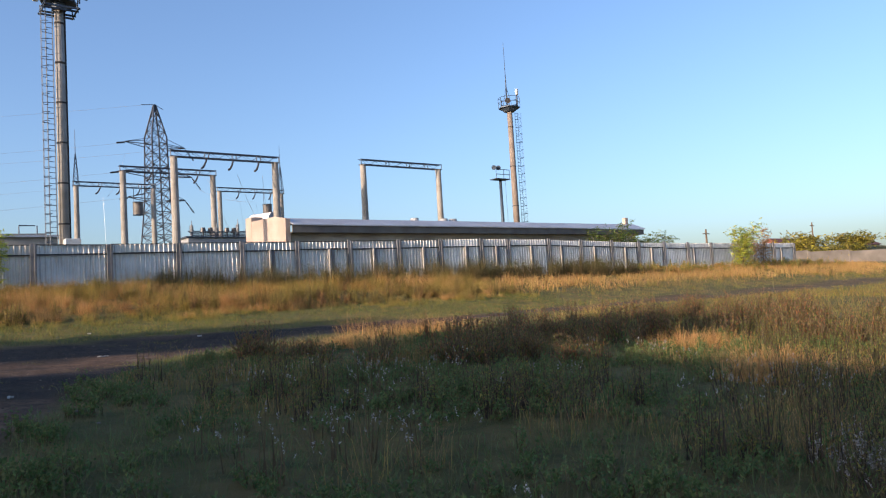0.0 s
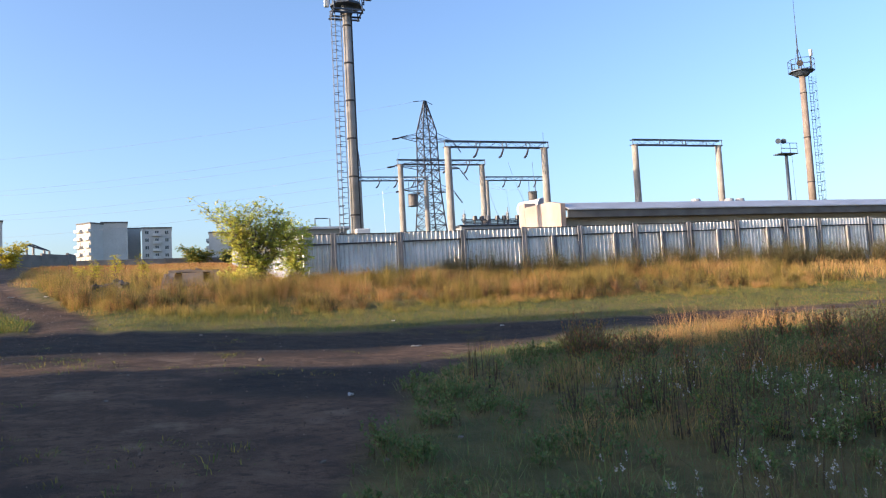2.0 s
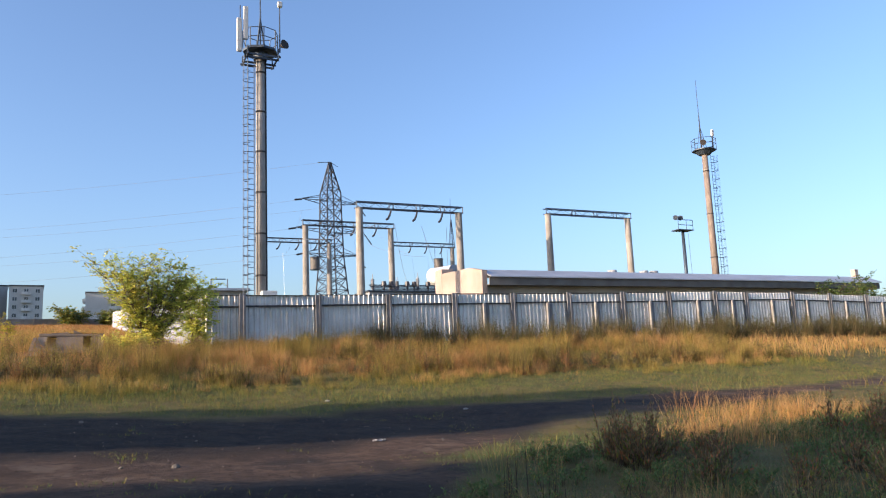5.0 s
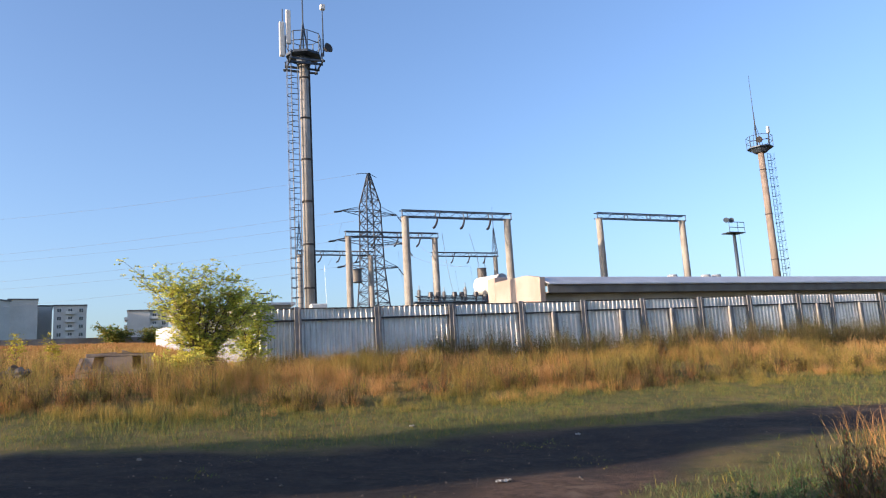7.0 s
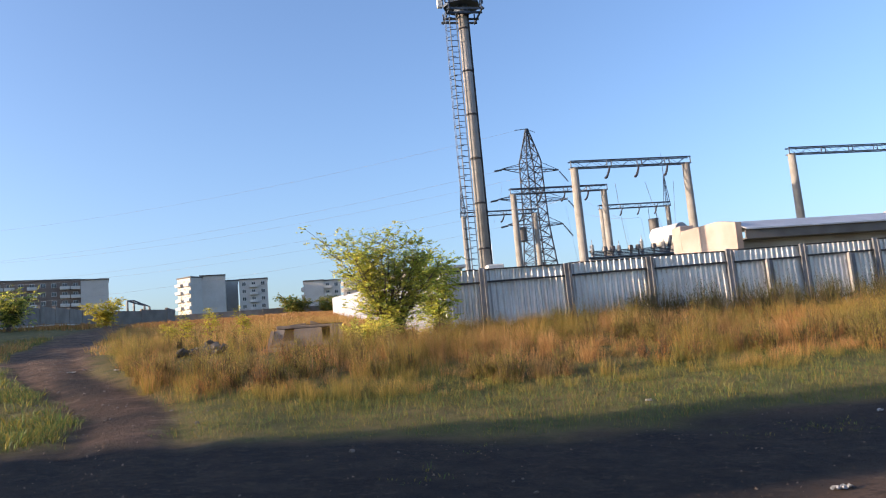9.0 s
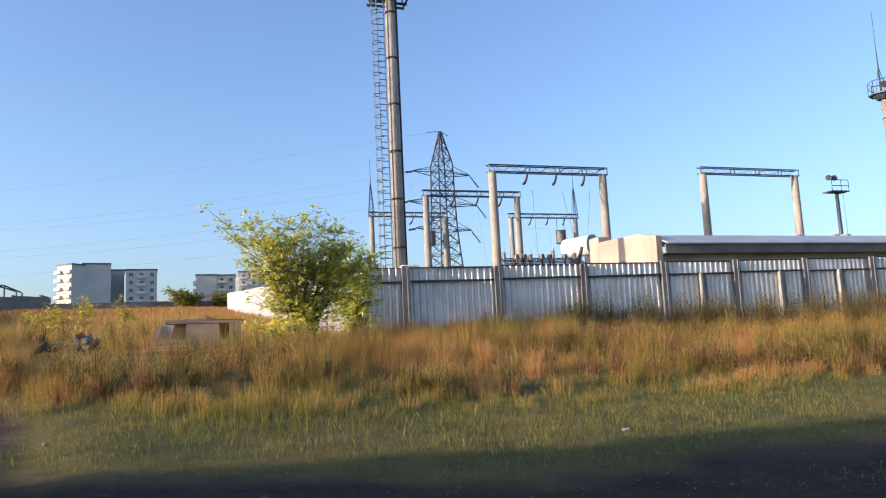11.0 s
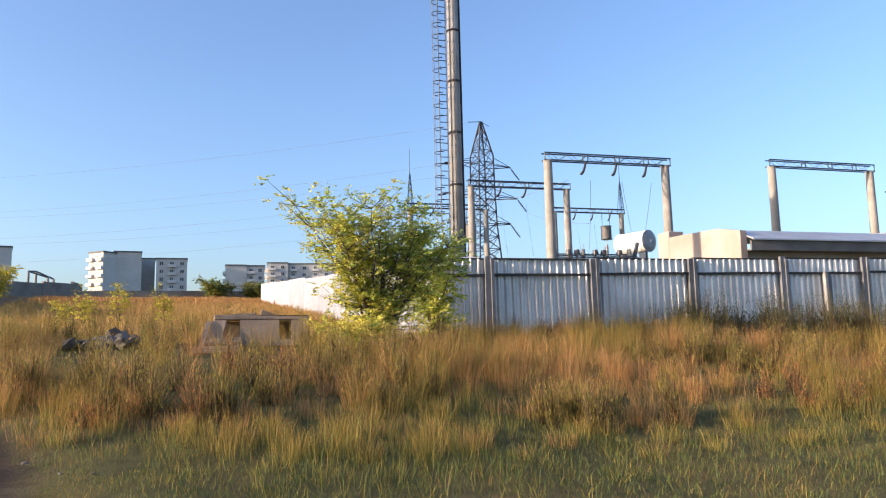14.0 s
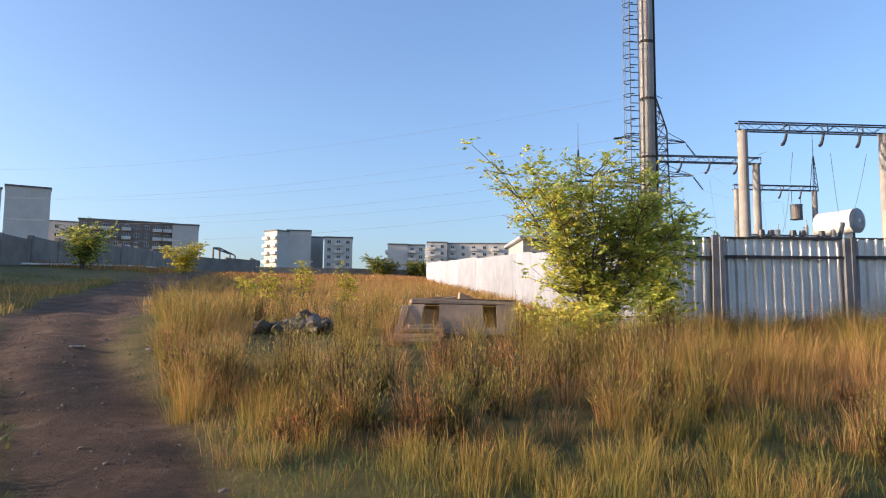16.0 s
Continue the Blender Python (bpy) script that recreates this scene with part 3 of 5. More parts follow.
def flood_pole():
    gz = ground_height(77.4, 88.7)
    t = thing("floodlight_pole", (77.4, 88.7, gz), "thin steel floodlight pole with railed basket", "light pole")
    h = 19.9 - gz
    bm = bmesh.new()
    rod(bm, (0, 0, -0.2), (0, 0, h), 0.30, 0.22, 10)
    part("pole", bm, M_STEEL, t, smooth=True)
    bm = bmesh.new()
    box(bm, (-1.5, -0.8, h), (1.4, 0.8, h + 0.12))
    part("platform", bm, M_STEEL, t)
    bm = bmesh.new()
    for x in (-1.4, 0.1, 1.3):
        rod(bm, (x, -0.75, h), (x, -0.75, h + 1.5), 0.05, n=4)
    for z in (0.75, 1.5):
        rod(bm, (-1.4, -0.75, h + z), (1.3, -0.75, h + z), 0.05, n=4)
    part("railing", bm, M_STEEL, t)
    for x in (-1.6, -0.7):
        bm = bmesh.new()
        rod(bm, (x, -0.5, h + 1.75), (x - 0.35, -0.9, h + 1.7), 0.2, 0.38, 12)
        part("floodlight", bm, M_STEEL, t, "round dark floodlight")
    bm = bmesh.new()
    rod(bm, (1.0, 0, h), (1.2, 0, 0), 0.03, n=4)
    part("stay_cable", bm, M_WIRE, t)


def portal(x0, x1, y, z, label, spires=(), poles=None, strings=3):
    """Two concrete poles carrying a lattice beam, with hanging insulator strings."""
    gz = ground_height((x0 + x1) / 2, y)
    t = thing("portal_gantry", (x0, y, gz), label, "gantry", "substation gantries")
    h, w = z - gz, x1 - x0
    for px in (0.0, w):
        bm = bmesh.new()
        rod(bm, (px, 0, -0.3), (px, 0, h), 0.36, 0.29, 16)
        rod(bm, (px, 0, h), (px, 0, h + 0.08), 0.33, n=16)
        part("pole", bm, M_CONC, t, smooth=False)
    for zz in (0.05, 0.55):
        for yy in (-0.22, 0.22):
            bm = bmesh.new()
            rod(bm, (-0.35, yy, h + zz + 0.04), (w + 0.35, yy, h + zz + 0.04), 0.05, n=4)
            part("beam_chord", bm, M_STEEL, t)
    bm = bmesh.new()
    k = int(w / 0.75)
    for i in range(k):
        a, b = w * i / k, w * (i + 1) / k
        for yy in (-0.22, 0.22):
            rod(bm, (a, yy, h + (0.09 if i % 2 else 0.59)), (b, yy, h + (0.59 if i % 2 else 0.09)), 0.018, n=4)
    for px in (-0.3, w * 0.28, w * 0.32, w * 0.55, w * 0.59, w * 0.80, w * 0.84, w + 0.3):
        rod(bm, (px, -0.22, h + 0.09), (px, -0.22, h + 0.59), 0.05, n=4)
    tagged(part("beam_lacing", bm, M_STEEL, t), kind="stuff")
    for i in range(strings):
        px = w * (0.28 + 0.26 * i) + 0.2
        bm = bmesh.new()
        a, b = Vector((px, -0.2, h + 0.05)), Vector((px - 0.75, -0.9, h - 0.95))
        bow = [a.lerp(b, k / 10) - Vector((0, 0, 0.9 * (k / 10) * (1 - k / 10))) for k in range(11)]
        for k, (p, q) in enumerate(zip(bow, bow[1:])):
            rod(bm, p, q, 0.03, n=5)
            rod(bm, p.lerp(q, 0.2), p.lerp(q, 0.75), 0.10, 0.05, 8)
        part("insulator_string", bm, M_INSUL, t)
    for px in spires:
        bm = bmesh.new()
        for sx in (-1, 1):
            for sy in (-1, 1):
                rod(bm, (px + sx * 0.32, sy * 0.32, h), (px + sx * 0.04, sy * 0.04, h + 4.0), 0.04, n=4)
        for i in range(6):
            a, b = 1 - i / 6.5, 1 - (i + 1) / 6.5
            for s in (-1, 1):
                rod(bm, (px - s * 0.32 * a, -0.3 * a, h + 4 * i / 6.5), (px + s * 0.32 * b, -0.3 * b, h + 4 * (i + 1) / 6.5), 0.025, n=4)
        rod(bm, (px, 0, h + 3.8), (px, 0, h + 7.0), 0.05, 0.02, 5)
        part("lightning_spire", bm, M_STEEL, t)
    return t


def pylon():
    x, y = 31.5, 111.5
    gz = ground_height(x, y)
    t = thing("lattice_pylon", (x, y, gz), "tall steel lattice power line pylon with three cross arms", "pylon", rz=12)
    H = 32.6 - gz
    prof = [(0, 2.3), (H * 0.18, 1.72), (H * 0.42, 1.3), (H * 0.64, 1.18), (H * 0.80, 1.12), (H, 0.1)]
    wid = lambda z: float(np.interp(z, [p[0] for p in prof], [p[1] for p in prof]))
    legs = [(-1, -1), (1, -1), (1, 1), (-1, 1)]
    for sx, sy in legs:
        bm = bmesh.new()
        for (z0, w0), (z1, w1) in zip(prof, prof[1:]):
            rod(bm, (sx * w0, sy * w0, z0), (sx * w1, sy * w1, z1), 0.11, n=4)
        part("leg", bm, M_LATTICE, t)
    bm = bmesh.new()
    levels = list(np.linspace(0, H * 0.97, 15))
    for z0, z1 in zip(levels, levels[1:]):
        w0, w1 = wid(z0), wid(z1)
        for (ax, ay), (bx, by) in zip(legs, legs[1:] + legs[:1]):
            rod(bm, (ax * w0, ay * w0, z0), (bx * w1, by * w1, z1), 0.055, n=4)
            rod(bm, (bx * w0, by * w0, z0), (ax * w1, ay * w1, z1), 0.055, n=4)
            rod(bm, (ax * w1, ay * w1, z1), (bx * w1, by * w1, z1), 0.055, n=4)
    part("bracing", bm, M_LATTICE, t)
    for z, reach in ((26.4, 4.6), (22.1, 5.6), (18.5, 4.4)):
        zz, w = z - gz, wid(z - gz)
        for s in (-1, 1):
            bm = bmesh.new()
            for yy in (-w, w):
                rod(bm, (s * w, yy, zz), (s * reach, 0, zz + 0.2), 0.06, n=4)
                rod(bm, (s * w, yy, zz + 1.0), (s * reach, 0, zz + 0.25), 0.045, n=4)
            for k in (0.35, 0.7):
                xx = s * (w + (reach - w) * k)
                rod(bm, (xx, -w * (1 - k), zz + 0.1), (xx, w * (1 - k), zz + 0.1), 0.04, n=4)
            part("cross_arm", bm, M_LATTICE, t)
        for s in (-1, 1):
            bm = bmesh.new()
            a, b = Vector((s * reach, 0, zz + 0.1)), Vector((s * reach + (0.9 if s > 0 else -1.6), -0.8, zz - (1.7 if s > 0 else 0.3)))
            rod(bm, a, b, 0.04, n=5)
            for j in range(10):
                p = a.lerp(b, (j + 1) / 11)
                rod(bm, p, p + (b - a).normalized() * 0.09, 0.14, 0.08, 8)
            part("insulator_string", bm, M_INSUL, t)
    bm = bmesh.new()
    rod(bm, (-2.0, 0, H - 0.3), (0.0, 0, H), 0.05, n=4)
    rod(bm, (0.0, 0, H), (1.3, 0, H - 0.5), 0.05, n=4)
    part("earth_wire_arm", bm, M_LATTICE, t)


tall_mast()
far_mast()
flood_pole()
portal(19.37, 28.42, 63.4, 14.88, "tall concrete portal gantry with blue-grey lattice beam")
portal(38.0, 47.2, 64.0, 15.4, "concrete portal gantry with bare lattice beam", strings=0)
portal(19.03, 28.17, 79.0, 16.35, "concrete portal gantry with lattice beam and insulators")
portal(18.45, 27.5, 99.2, 18.05, "distant concrete portal gantry with lightning spire", spires=(0.0,))
portal(36.2, 45.15, 99.2, 18.05, "distant concrete portal gantry with lightning spire", spires=(8.95,))
pylon()


def wave_trap(x, y, z):
    t = thing("line_trap", (x, y, z), "dark grey drum-shaped line trap hanging from a gantry", "line trap", "line traps")
    bm = bmesh.new()
    rod(bm, (0, 0, -0.75), (0, 0, 0.75), 0.62, n=18)
    part("drum", bm, M_DRUM, t)
    for s in (-1, 1):
        bm = bmesh.new()
        rod(bm, (0, 0, s * 0.75), (0, 0, s * 0.83), 0.68, n=18)
        part("end_ring", bm, M_STEEL, t)
        bm = bmesh.new()
        rod(bm, (s * 0.5, 0, 0.8), (s * 0.5, 0, 2.6), 0.035, n=4)
        part("hanger", bm, M_STEEL, t)


wave_trap(25.6, 99.2, 15.5)
wave_trap(43.0, 99.2, 15.7)


def wires():
    lines = [
        ((20.7, 63, 13.6), (18.6, 79, 15.0), 0.5), ((22.3, 63, 13.6), (30.0, 78.8, 10.5), 1.0), ((24.7, 63, 13.6), (31, 72, 9.5), 0.6),
        ((27.0, 63, 13.6), (32, 73.5, 9.6), 0.6), ((21.6, 78.6, 15.0), (22.0, 78, 9.5), 0.2), ((24, 78.6, 15.0), (24.4, 78, 9.5), 0.2),
        ((21.4, 98.8, 16.7), (21.7, 99, 9), 0.2), ((38.9, 98.8, 16.7), (39.3, 98, 10.5), 0.3), ((41.2, 98.8, 16.7), (41.4, 98, 10.5), 0.3),
        ((27, 111, 24.7), (21.9, 99, 16.8), 0.8), ((26, 111, 20.4), (24.2, 99, 16.8), 0.6), ((36, 111, 24.6), (38.8, 99, 16.8), 0.8), ((37, 111, 20.4), (41, 99, 16.8), 0.6),
        ((30, 111.5, 32.4), (-150, 230, 46), 6), ((27, 111.5, 26.6), (-150, 232, 40), 6), ((26, 111.5, 22.3), (-150, 234, 35.5), 6), ((27.2, 111.5, 18.7), (-150, 236, 31), 6), ((35.8, 112, 26.6), (-140, 240, 41), 6),
        ((36.8, 112, 22.3), (-140, 244, 36), 6),
    ]
    t = thing("power_line", (30, 111.5, ground_height(30, 111.5)), "thin grey sagging overhead power wires", "wires")
    for a, b, d in lines:
        bm = bmesh.new()
        o = Vector(t.location)
        far = abs(b[0]) > 100
        sag(bm, Vector(a) - o, Vector(b) - o, d, 0.012 if far else 0.014, 20 if far else 8)
        part("wire", bm, M_WIRE, t)


wires()


# ---- substation building and plant ----
def long_building():
    x0, x1, y0, y1 = 21.8, 58.6, 47.4, 54.2
    gz = ground_height(22, 50) - 0.3
    t = thing("service_building", (x0, y0, gz), "long low plastered building with grey zinc roof and cream end wall", "building")
    L, D = x1 - x0, y1 - y0
    h0, h1 = 6.82 - gz, 7.8 - gz
    bm = bmesh.new()
    box(bm, (0.35, 0.45, 0), (L, D, h0))
    part("wall", bm, M_GREYWALL, t)
    bm = bmesh.new()
    pts = [(0.0, 0.0, 0), (0.0, D, 0), (0.0, D, 8.3 - gz), (0.0, 1.6, 8.12 - gz), (0.0, -0.1, 7.78 - gz)]
    vs = [[bm.verts.new((px + dx, py, pz)) for px, py, pz in pts] for dx in (0, 0.35)]
    bm.faces.new(vs[0]), bm.faces.new(vs[1][::-1])
    for i in range(5):
        j = (i + 1) % 5
        bm.faces.new((vs[0][j], vs[0][i], vs[1][i], vs[1][j]))
    bmesh.ops.recalc_face_normals(bm, faces=bm.faces)
    part("end_wall", bm, M_CREAM, t, "cream plastered end wall")
    bm = bmesh.new()
    box(bm, (-0.04, D - 1.0, 0), (0.9, D + 0.1, 8.62 - gz), 0.04)
    part("corner_pier", bm, M_CREAM, t, "rosy cream corner pier")
    # The shadow below the roof edge is put into this board's dark colour.
    bm = bmesh.new()
    box(bm, (0.36, -0.40, h0), (L + 0.3, -0.30, 7.30 - gz))
    box(bm, (0.36, -0.30, h0), (L + 0.3, 0.6, h0 + 0.06))
    part("eaves_board", bm, M_FASCIA, t, "eaves board coloured dark as the shadow under the roof")
    bm = bmesh.new()
    prof = [(-0.55, 7.30 - gz), (0.8, 7.86 - gz), (D + 0.4, 8.2 - gz)]
    lo = [[bm.verts.new((xx, yy, zz)) for yy, zz in prof] for xx in (0.36, L + 0.4)]
    hi = [[bm.verts.new((xx, yy, zz + 0.07)) for yy, zz in prof] for xx in (0.36, L + 0.4)]
    for k in range(2):
        bm.faces.new((hi[0][k], hi[1][k], hi[1][k + 1], hi[0][k + 1]))
        bm.faces.new((lo[0][k + 1], lo[1][k + 1], lo[1][k], lo[0][k]))
        for e in (0, 1):
            bm.faces.new((lo[e][k], lo[e][k + 1], hi[e][k + 1], hi[e][k]))
    bm.faces.new((lo[0][0], lo[1][0], hi[1][0], hi[0][0]))
    bm.faces.new((lo[0][2], hi[0][2], hi[1][2], lo[1][2]))
    bmesh.ops.recalc_face_normals(bm, faces=bm.faces)
    part("roof", bm, M_ROOF, t, "light grey zinc sheet roof")
    for xx in (14.5, 17.6, 18.6):
        bm = bmesh.new()
        rod(bm, (xx, D - 1.2, h1), (xx, D - 1.2, h1 + 0.95), 0.5, 0.35, 12)
        part("roof_vent", bm, M_TANKG, t)
    bm = bmesh.new()
    box(bm, (L - 0.6, 1.0, h1), (L - 0.2, 1.4, h1 + 0.8))
    part("chimney", bm, M_CREAM, t)


long_building()


def oil_tank():
    t = thing("conservator_tank", (31.2, 72.8, 9.4), "white horizontal oil tank with grey end on stands", "tank")
    a, b = Vector((-0.55, 1.4, 1.35)), Vector((0.55, -1.3, 1.35))
    d = (b - a).normalized()
    bm = bmesh.new()
    rod(bm, a, b, 0.88, n=28)
    rod(bm, a - d * 0.18, a, 0.6, 0.88, 28)
    part("shell", bm, M_TANKW, t, smooth=False)
    bm = bmesh.new()
    rod(bm, b, b + d * 0.06, 0.92, n=28)
    rod(bm, b + d * 0.06, b + d * 0.18, 0.86, 0.55, 28)
    part("end_plate", bm, M_TANKG, t, "grey round end plate")
    bm = bmesh.new()
    rod(bm, b + d * 0.17, b + d * 0.25, 0.14, n=10)
    part("gauge", bm, M_PORC, t)
    for p in (a.lerp(b, 0.2), a.lerp(b, 0.8)):
        bm = bmesh.new()
        box(bm, (p.x - 0.1, p.y - 0.5, -4.5), (p.x + 0.1, p.y + 0.5, 0.62))
        part("stand", bm, M_STEEL, t)


def transformer():
    gz = ground_height(27, 71)
    t = thing("power_transformer", (27.0, 70.0, gz), "large grey power transformer with bushings and pipework", "transformer")
    h = 8.8 - gz
    bm = bmesh.new()
    box(bm, (-4.6, 0, 0), (3.4, 3.5, h), 0.06)
    part("tank_body", bm, M_TANKG, t)
    bm = bmesh.new()
    box(bm, (-4.8, -0.15, h), (3.6, 3.6, h + 0.14), 0.02)
    part("cover", bm, M_STEEL, t)
    rng = random.Random(3)
    for x, hh in ((-3.9, 1.3), (-1.5, 1.1), (0.6, 1.5), (2.6, 1.2)):
        bm = bmesh.new()
        rod(bm, (x, 1.0, h), (x, 0.9, h + hh), 0.14, 0.09, 10)
        for k in range(9):
            z = h + 0.35 + k * hh * 0.08
            rod(bm, (x, 0.97, z), (x, 0.97, z + 0.07), 0.22, 0.12, 10)
        rod(bm, (x, 0.9, h + hh), (x, 0.88, h + hh + 0.4), 0.03, n=5)
        part("bushing", bm, M_TANKG, t, "grey porcelain bushing")
    for x in (-3.0, -2.3, -0.7, 0.0, 1.4):
        bm = bmesh.new()
        rod(bm, (x, 0.4, h + 0.1), (x, 0.4, h + 0.75), 0.09, n=8)
        rod(bm, (x, 0.4, h + 0.6), (x, 0.4, h + 1.0), 0.27, 0.2, 10)
        part("bushing", bm, M_INSUL, t, "dark capped low bushing")
    bm = bmesh.new()
    for k in range(4):
        z = h + 0.25 + 0.16 * k
        rod(bm, (-4.2, 0.2 + 0.3 * k, z), (3.2, 0.2 + 0.3 * k, z), 0.05, n=6)
    rod(bm, (2.9, 1.0, h), (3.4, 1.0, h + 1.7), 0.16, n=8)
    part("pipework", bm, M_LATTICE, t)


oil_tank()
transformer()


def low_shed(x0, x1, y, top, label):
    gz = ground_height((x0 + x1) / 2, y)
    t = thing("shed", (x0, y, gz), label, "shed")
    h = top - gz
    bm = bmesh.new()
    box(bm, (0, 0, -0.3), (x1 - x0, 6, h - 0.2))
    part("wall", bm, M_GREYWALL, t)
    bm = bmesh.new()
    box(bm, (-0.3, -0.4, h - 0.2), (x1 - x0 + 0.3, 6.4, h))
    part("roof", bm, M_ROOF, t)
    bm = bmesh.new()
    for x in (0.4, 0.7):
        rod(bm, ((x1 - x0) * x, 1, h), ((x1 - x0) * x, 1, h + 0.9), 0.05, n=5)
    rod(bm, ((x1 - x0) * 0.4, 1, h + 0.9), ((x1 - x0) * 0.4 + 1.2, 1, h + 0.9), 0.05, n=5)
    part("roof_pipe", bm, M_STEEL, t)


low_shed(7.0, 11.5, 70.0, 9.0, "low grey shed with flat zinc roof")


# ---- far town, walls and bank ----
def window_meshes():
    bm = bmesh.new()
    box(bm, (-0.75, -0.06, 0), (0.75, 0.06, 1.5))
    me = bpy.data.meshes.new("window")
    bm.to_mesh(me), bm.free()
    me.materials.append(M_WFRAME)
    panes = []
    for lo, hi in ((-0.66, -0.06), (0.06, 0.66)):
        bm = bmesh.new()
        box(bm, (lo, -0.09, 0.1), (hi, -0.03, 1.4))
        p = bpy.data.meshes.new("pane")
        bm.to_mesh(p), bm.free()
        p.materials.append(M_GLASS)
        panes.append(p)
    bm = bmesh.new()
    box(bm, (-1.5, -1.1, 0), (1.5, 0, 0.12))
    box(bm, (-1.5, -1.12, 0.1), (1.5, -1.0, 1.1))
    box(bm, (-1.5, -1.05, 0.1), (-1.4, 0, 1.1)), box(bm, (1.4, -1.05, 0.1), (1.5, 0, 1.1))
    b = bpy.data.meshes.new("balcony")
    bm.to_mesh(b), bm.free()
    b.materials.append(M_BALC)
    return me, panes, b


WIN, PANES, BALC = window_meshes()


def apartment(x, y, rz, w, d, top, label, wall=None, front=(), side=(), end_blank=True, step=3.0):
    """A panel-built block: front bays marked w (window), b (balcony) or - (blank), repeated on every storey."""
    gz = ground_height(x, y) - 1.0
    t = thing("apartment_building", (x, y, gz), label, "building", "far apartment blocks", rz=rz)
    h = top - gz
    bm = bmesh.new()
    box(bm, (0, 0, 0), (w, d, h))
    part("wall", bm, wall or M_APT, t)
    bm = bmesh.new()
    box(bm, (-0.25, -0.25, h), (w + 0.25, d + 0.25, h + 0.5))
    part("roof", bm, M_FASCIA, t)
    n = int((h - 1.0) / step)

    def fill(bays, length, place):
        for k, c in enumerate(bays):
            u = length * (k + 0.5) / len(bays)
            for i in range(n):
                z = h - step * (i + 1) + 0.6
                if c in "wb":
                    o = child("window", WIN, t, place(u, z))
                    for p in PANES:
                        child("pane", p, o, Matrix())
                if c == "b":
                    child("balcony", BALC, t, place(u, z - 0.75))
    fill(front, w, lambda u, z: pose(u, -0.02, z))
    fill(side, d, lambda u, z: pose(-0.02, u, z, 0, 0, -90))
    return t


def polar(heading, dist):
    """A place at that heading (degrees right of +y) and distance from where the walk ends."""
    return -2.2 + dist * math.sin(radians(heading)), 19.7 + dist * math.cos(radians(heading))


def top_at(elev, dist):
    return 3.0 + dist * math.tan(radians(elev))


def town():
    def block(h0, h1, dist, elev, d, label, rz=None, **kw):
        (xa, ya), (xb, yb) = polar(h0, dist), polar(h1, dist)
        w = math.hypot(xb - xa, yb - ya)
        rz = math.degrees(math.atan2(yb - ya, xb - xa)) if rz is None else rz
        return apartment(xa, ya, rz, w, d, top_at(elev, dist), label, **kw)
    block(-34, -26.4, 255, 8.6, 14, "tall grey concrete apartment block with stacked balconies", front="wbwbwb")
    block(-26.2, -23.5, 250, 8.85, 16, "tall blank grey gable of a concrete apartment block", front="---")
    block(-23.5, -21.6, 300, 6.7, 14, "grey-blue five storey apartment block", front="wb")
    block(-21.7, -15.6, 280, 6.97, 14, "long brown brick apartment block with pale balconies", wall=M_APT_D, front="wbbwbwwbb")
    block(-15.6, -13.8, 279, 6.94, 15, "plain grey end section of an apartment block", front="--")
    block(-9.1, -7.7, 301, 6.7, 12, "pale apartment block with sunlit balconies", rz=-42, front="bwb")
    block(-7.5, -5.7, 299, 6.85, 14, "blank grey concrete apartment gable", front="--")
    block(-5.7, -4.8, 312, 6.4, 12, "recessed grey link between apartment blocks", front="-")
    block(-4.7, -2.6, 301, 6.42, 14, "grey apartment block with central balconies", front="wbw")
    block(0.1, 1.6, 305, 5.99, 14, "pale apartment block beyond the fence", front="--", side="bb")
    block(1.6, 2.9, 306, 5.95, 14, "pale apartment block with balconies beyond the fence", front="bw")
    block(3.1, 4.6, 330, 6.18, 14, "cream apartment block with balconies", front="bw", side="bb")
    block(4.6, 9.5, 332, 6.1, 14, "long grey-white apartment block beyond the fence", front="bwbwbw")


def concrete_wall(pts, height, label, thick=0.25, L=4.0):
    """A wall of cast panels between posts, following the slope."""
    x0, y0 = pts[0]
    z0 = ground_height(x0, y0)
    t = thing("concrete_wall", (x0, y0, z0), label, "wall")
    for (xa, ya), (xb, yb) in zip(pts, pts[1:]):
        n = max(1, round(math.hypot(xb - xa, yb - ya) / L))
        ang = math.degrees(math.atan2(yb - ya, xb - xa))
        step = math.hypot(xb - xa, yb - ya) / n
        me = bar_mesh("panel", (0.02, -thick / 2, -0.6), (step - 0.02, thick / 2, height), M_CONC_D, 0.02)
        po = bar_mesh("post", (-0.16, -thick / 2 - 0.07, -0.6), (0.16, thick / 2 + 0.07, height + 0.05), M_CONC_D, 0.02)
        for i in range(n):
            x, y = xa + (xb - xa) * i / n, ya + (yb - ya) * i / n
            z = ground_height(x, y)
            child("panel", me, t, pose(x - x0, y - y0, z - z0, 0, 0, ang))
            child("post", po, t, pose(x - x0, y - y0, z - z0, 0, 0, ang))
    return t


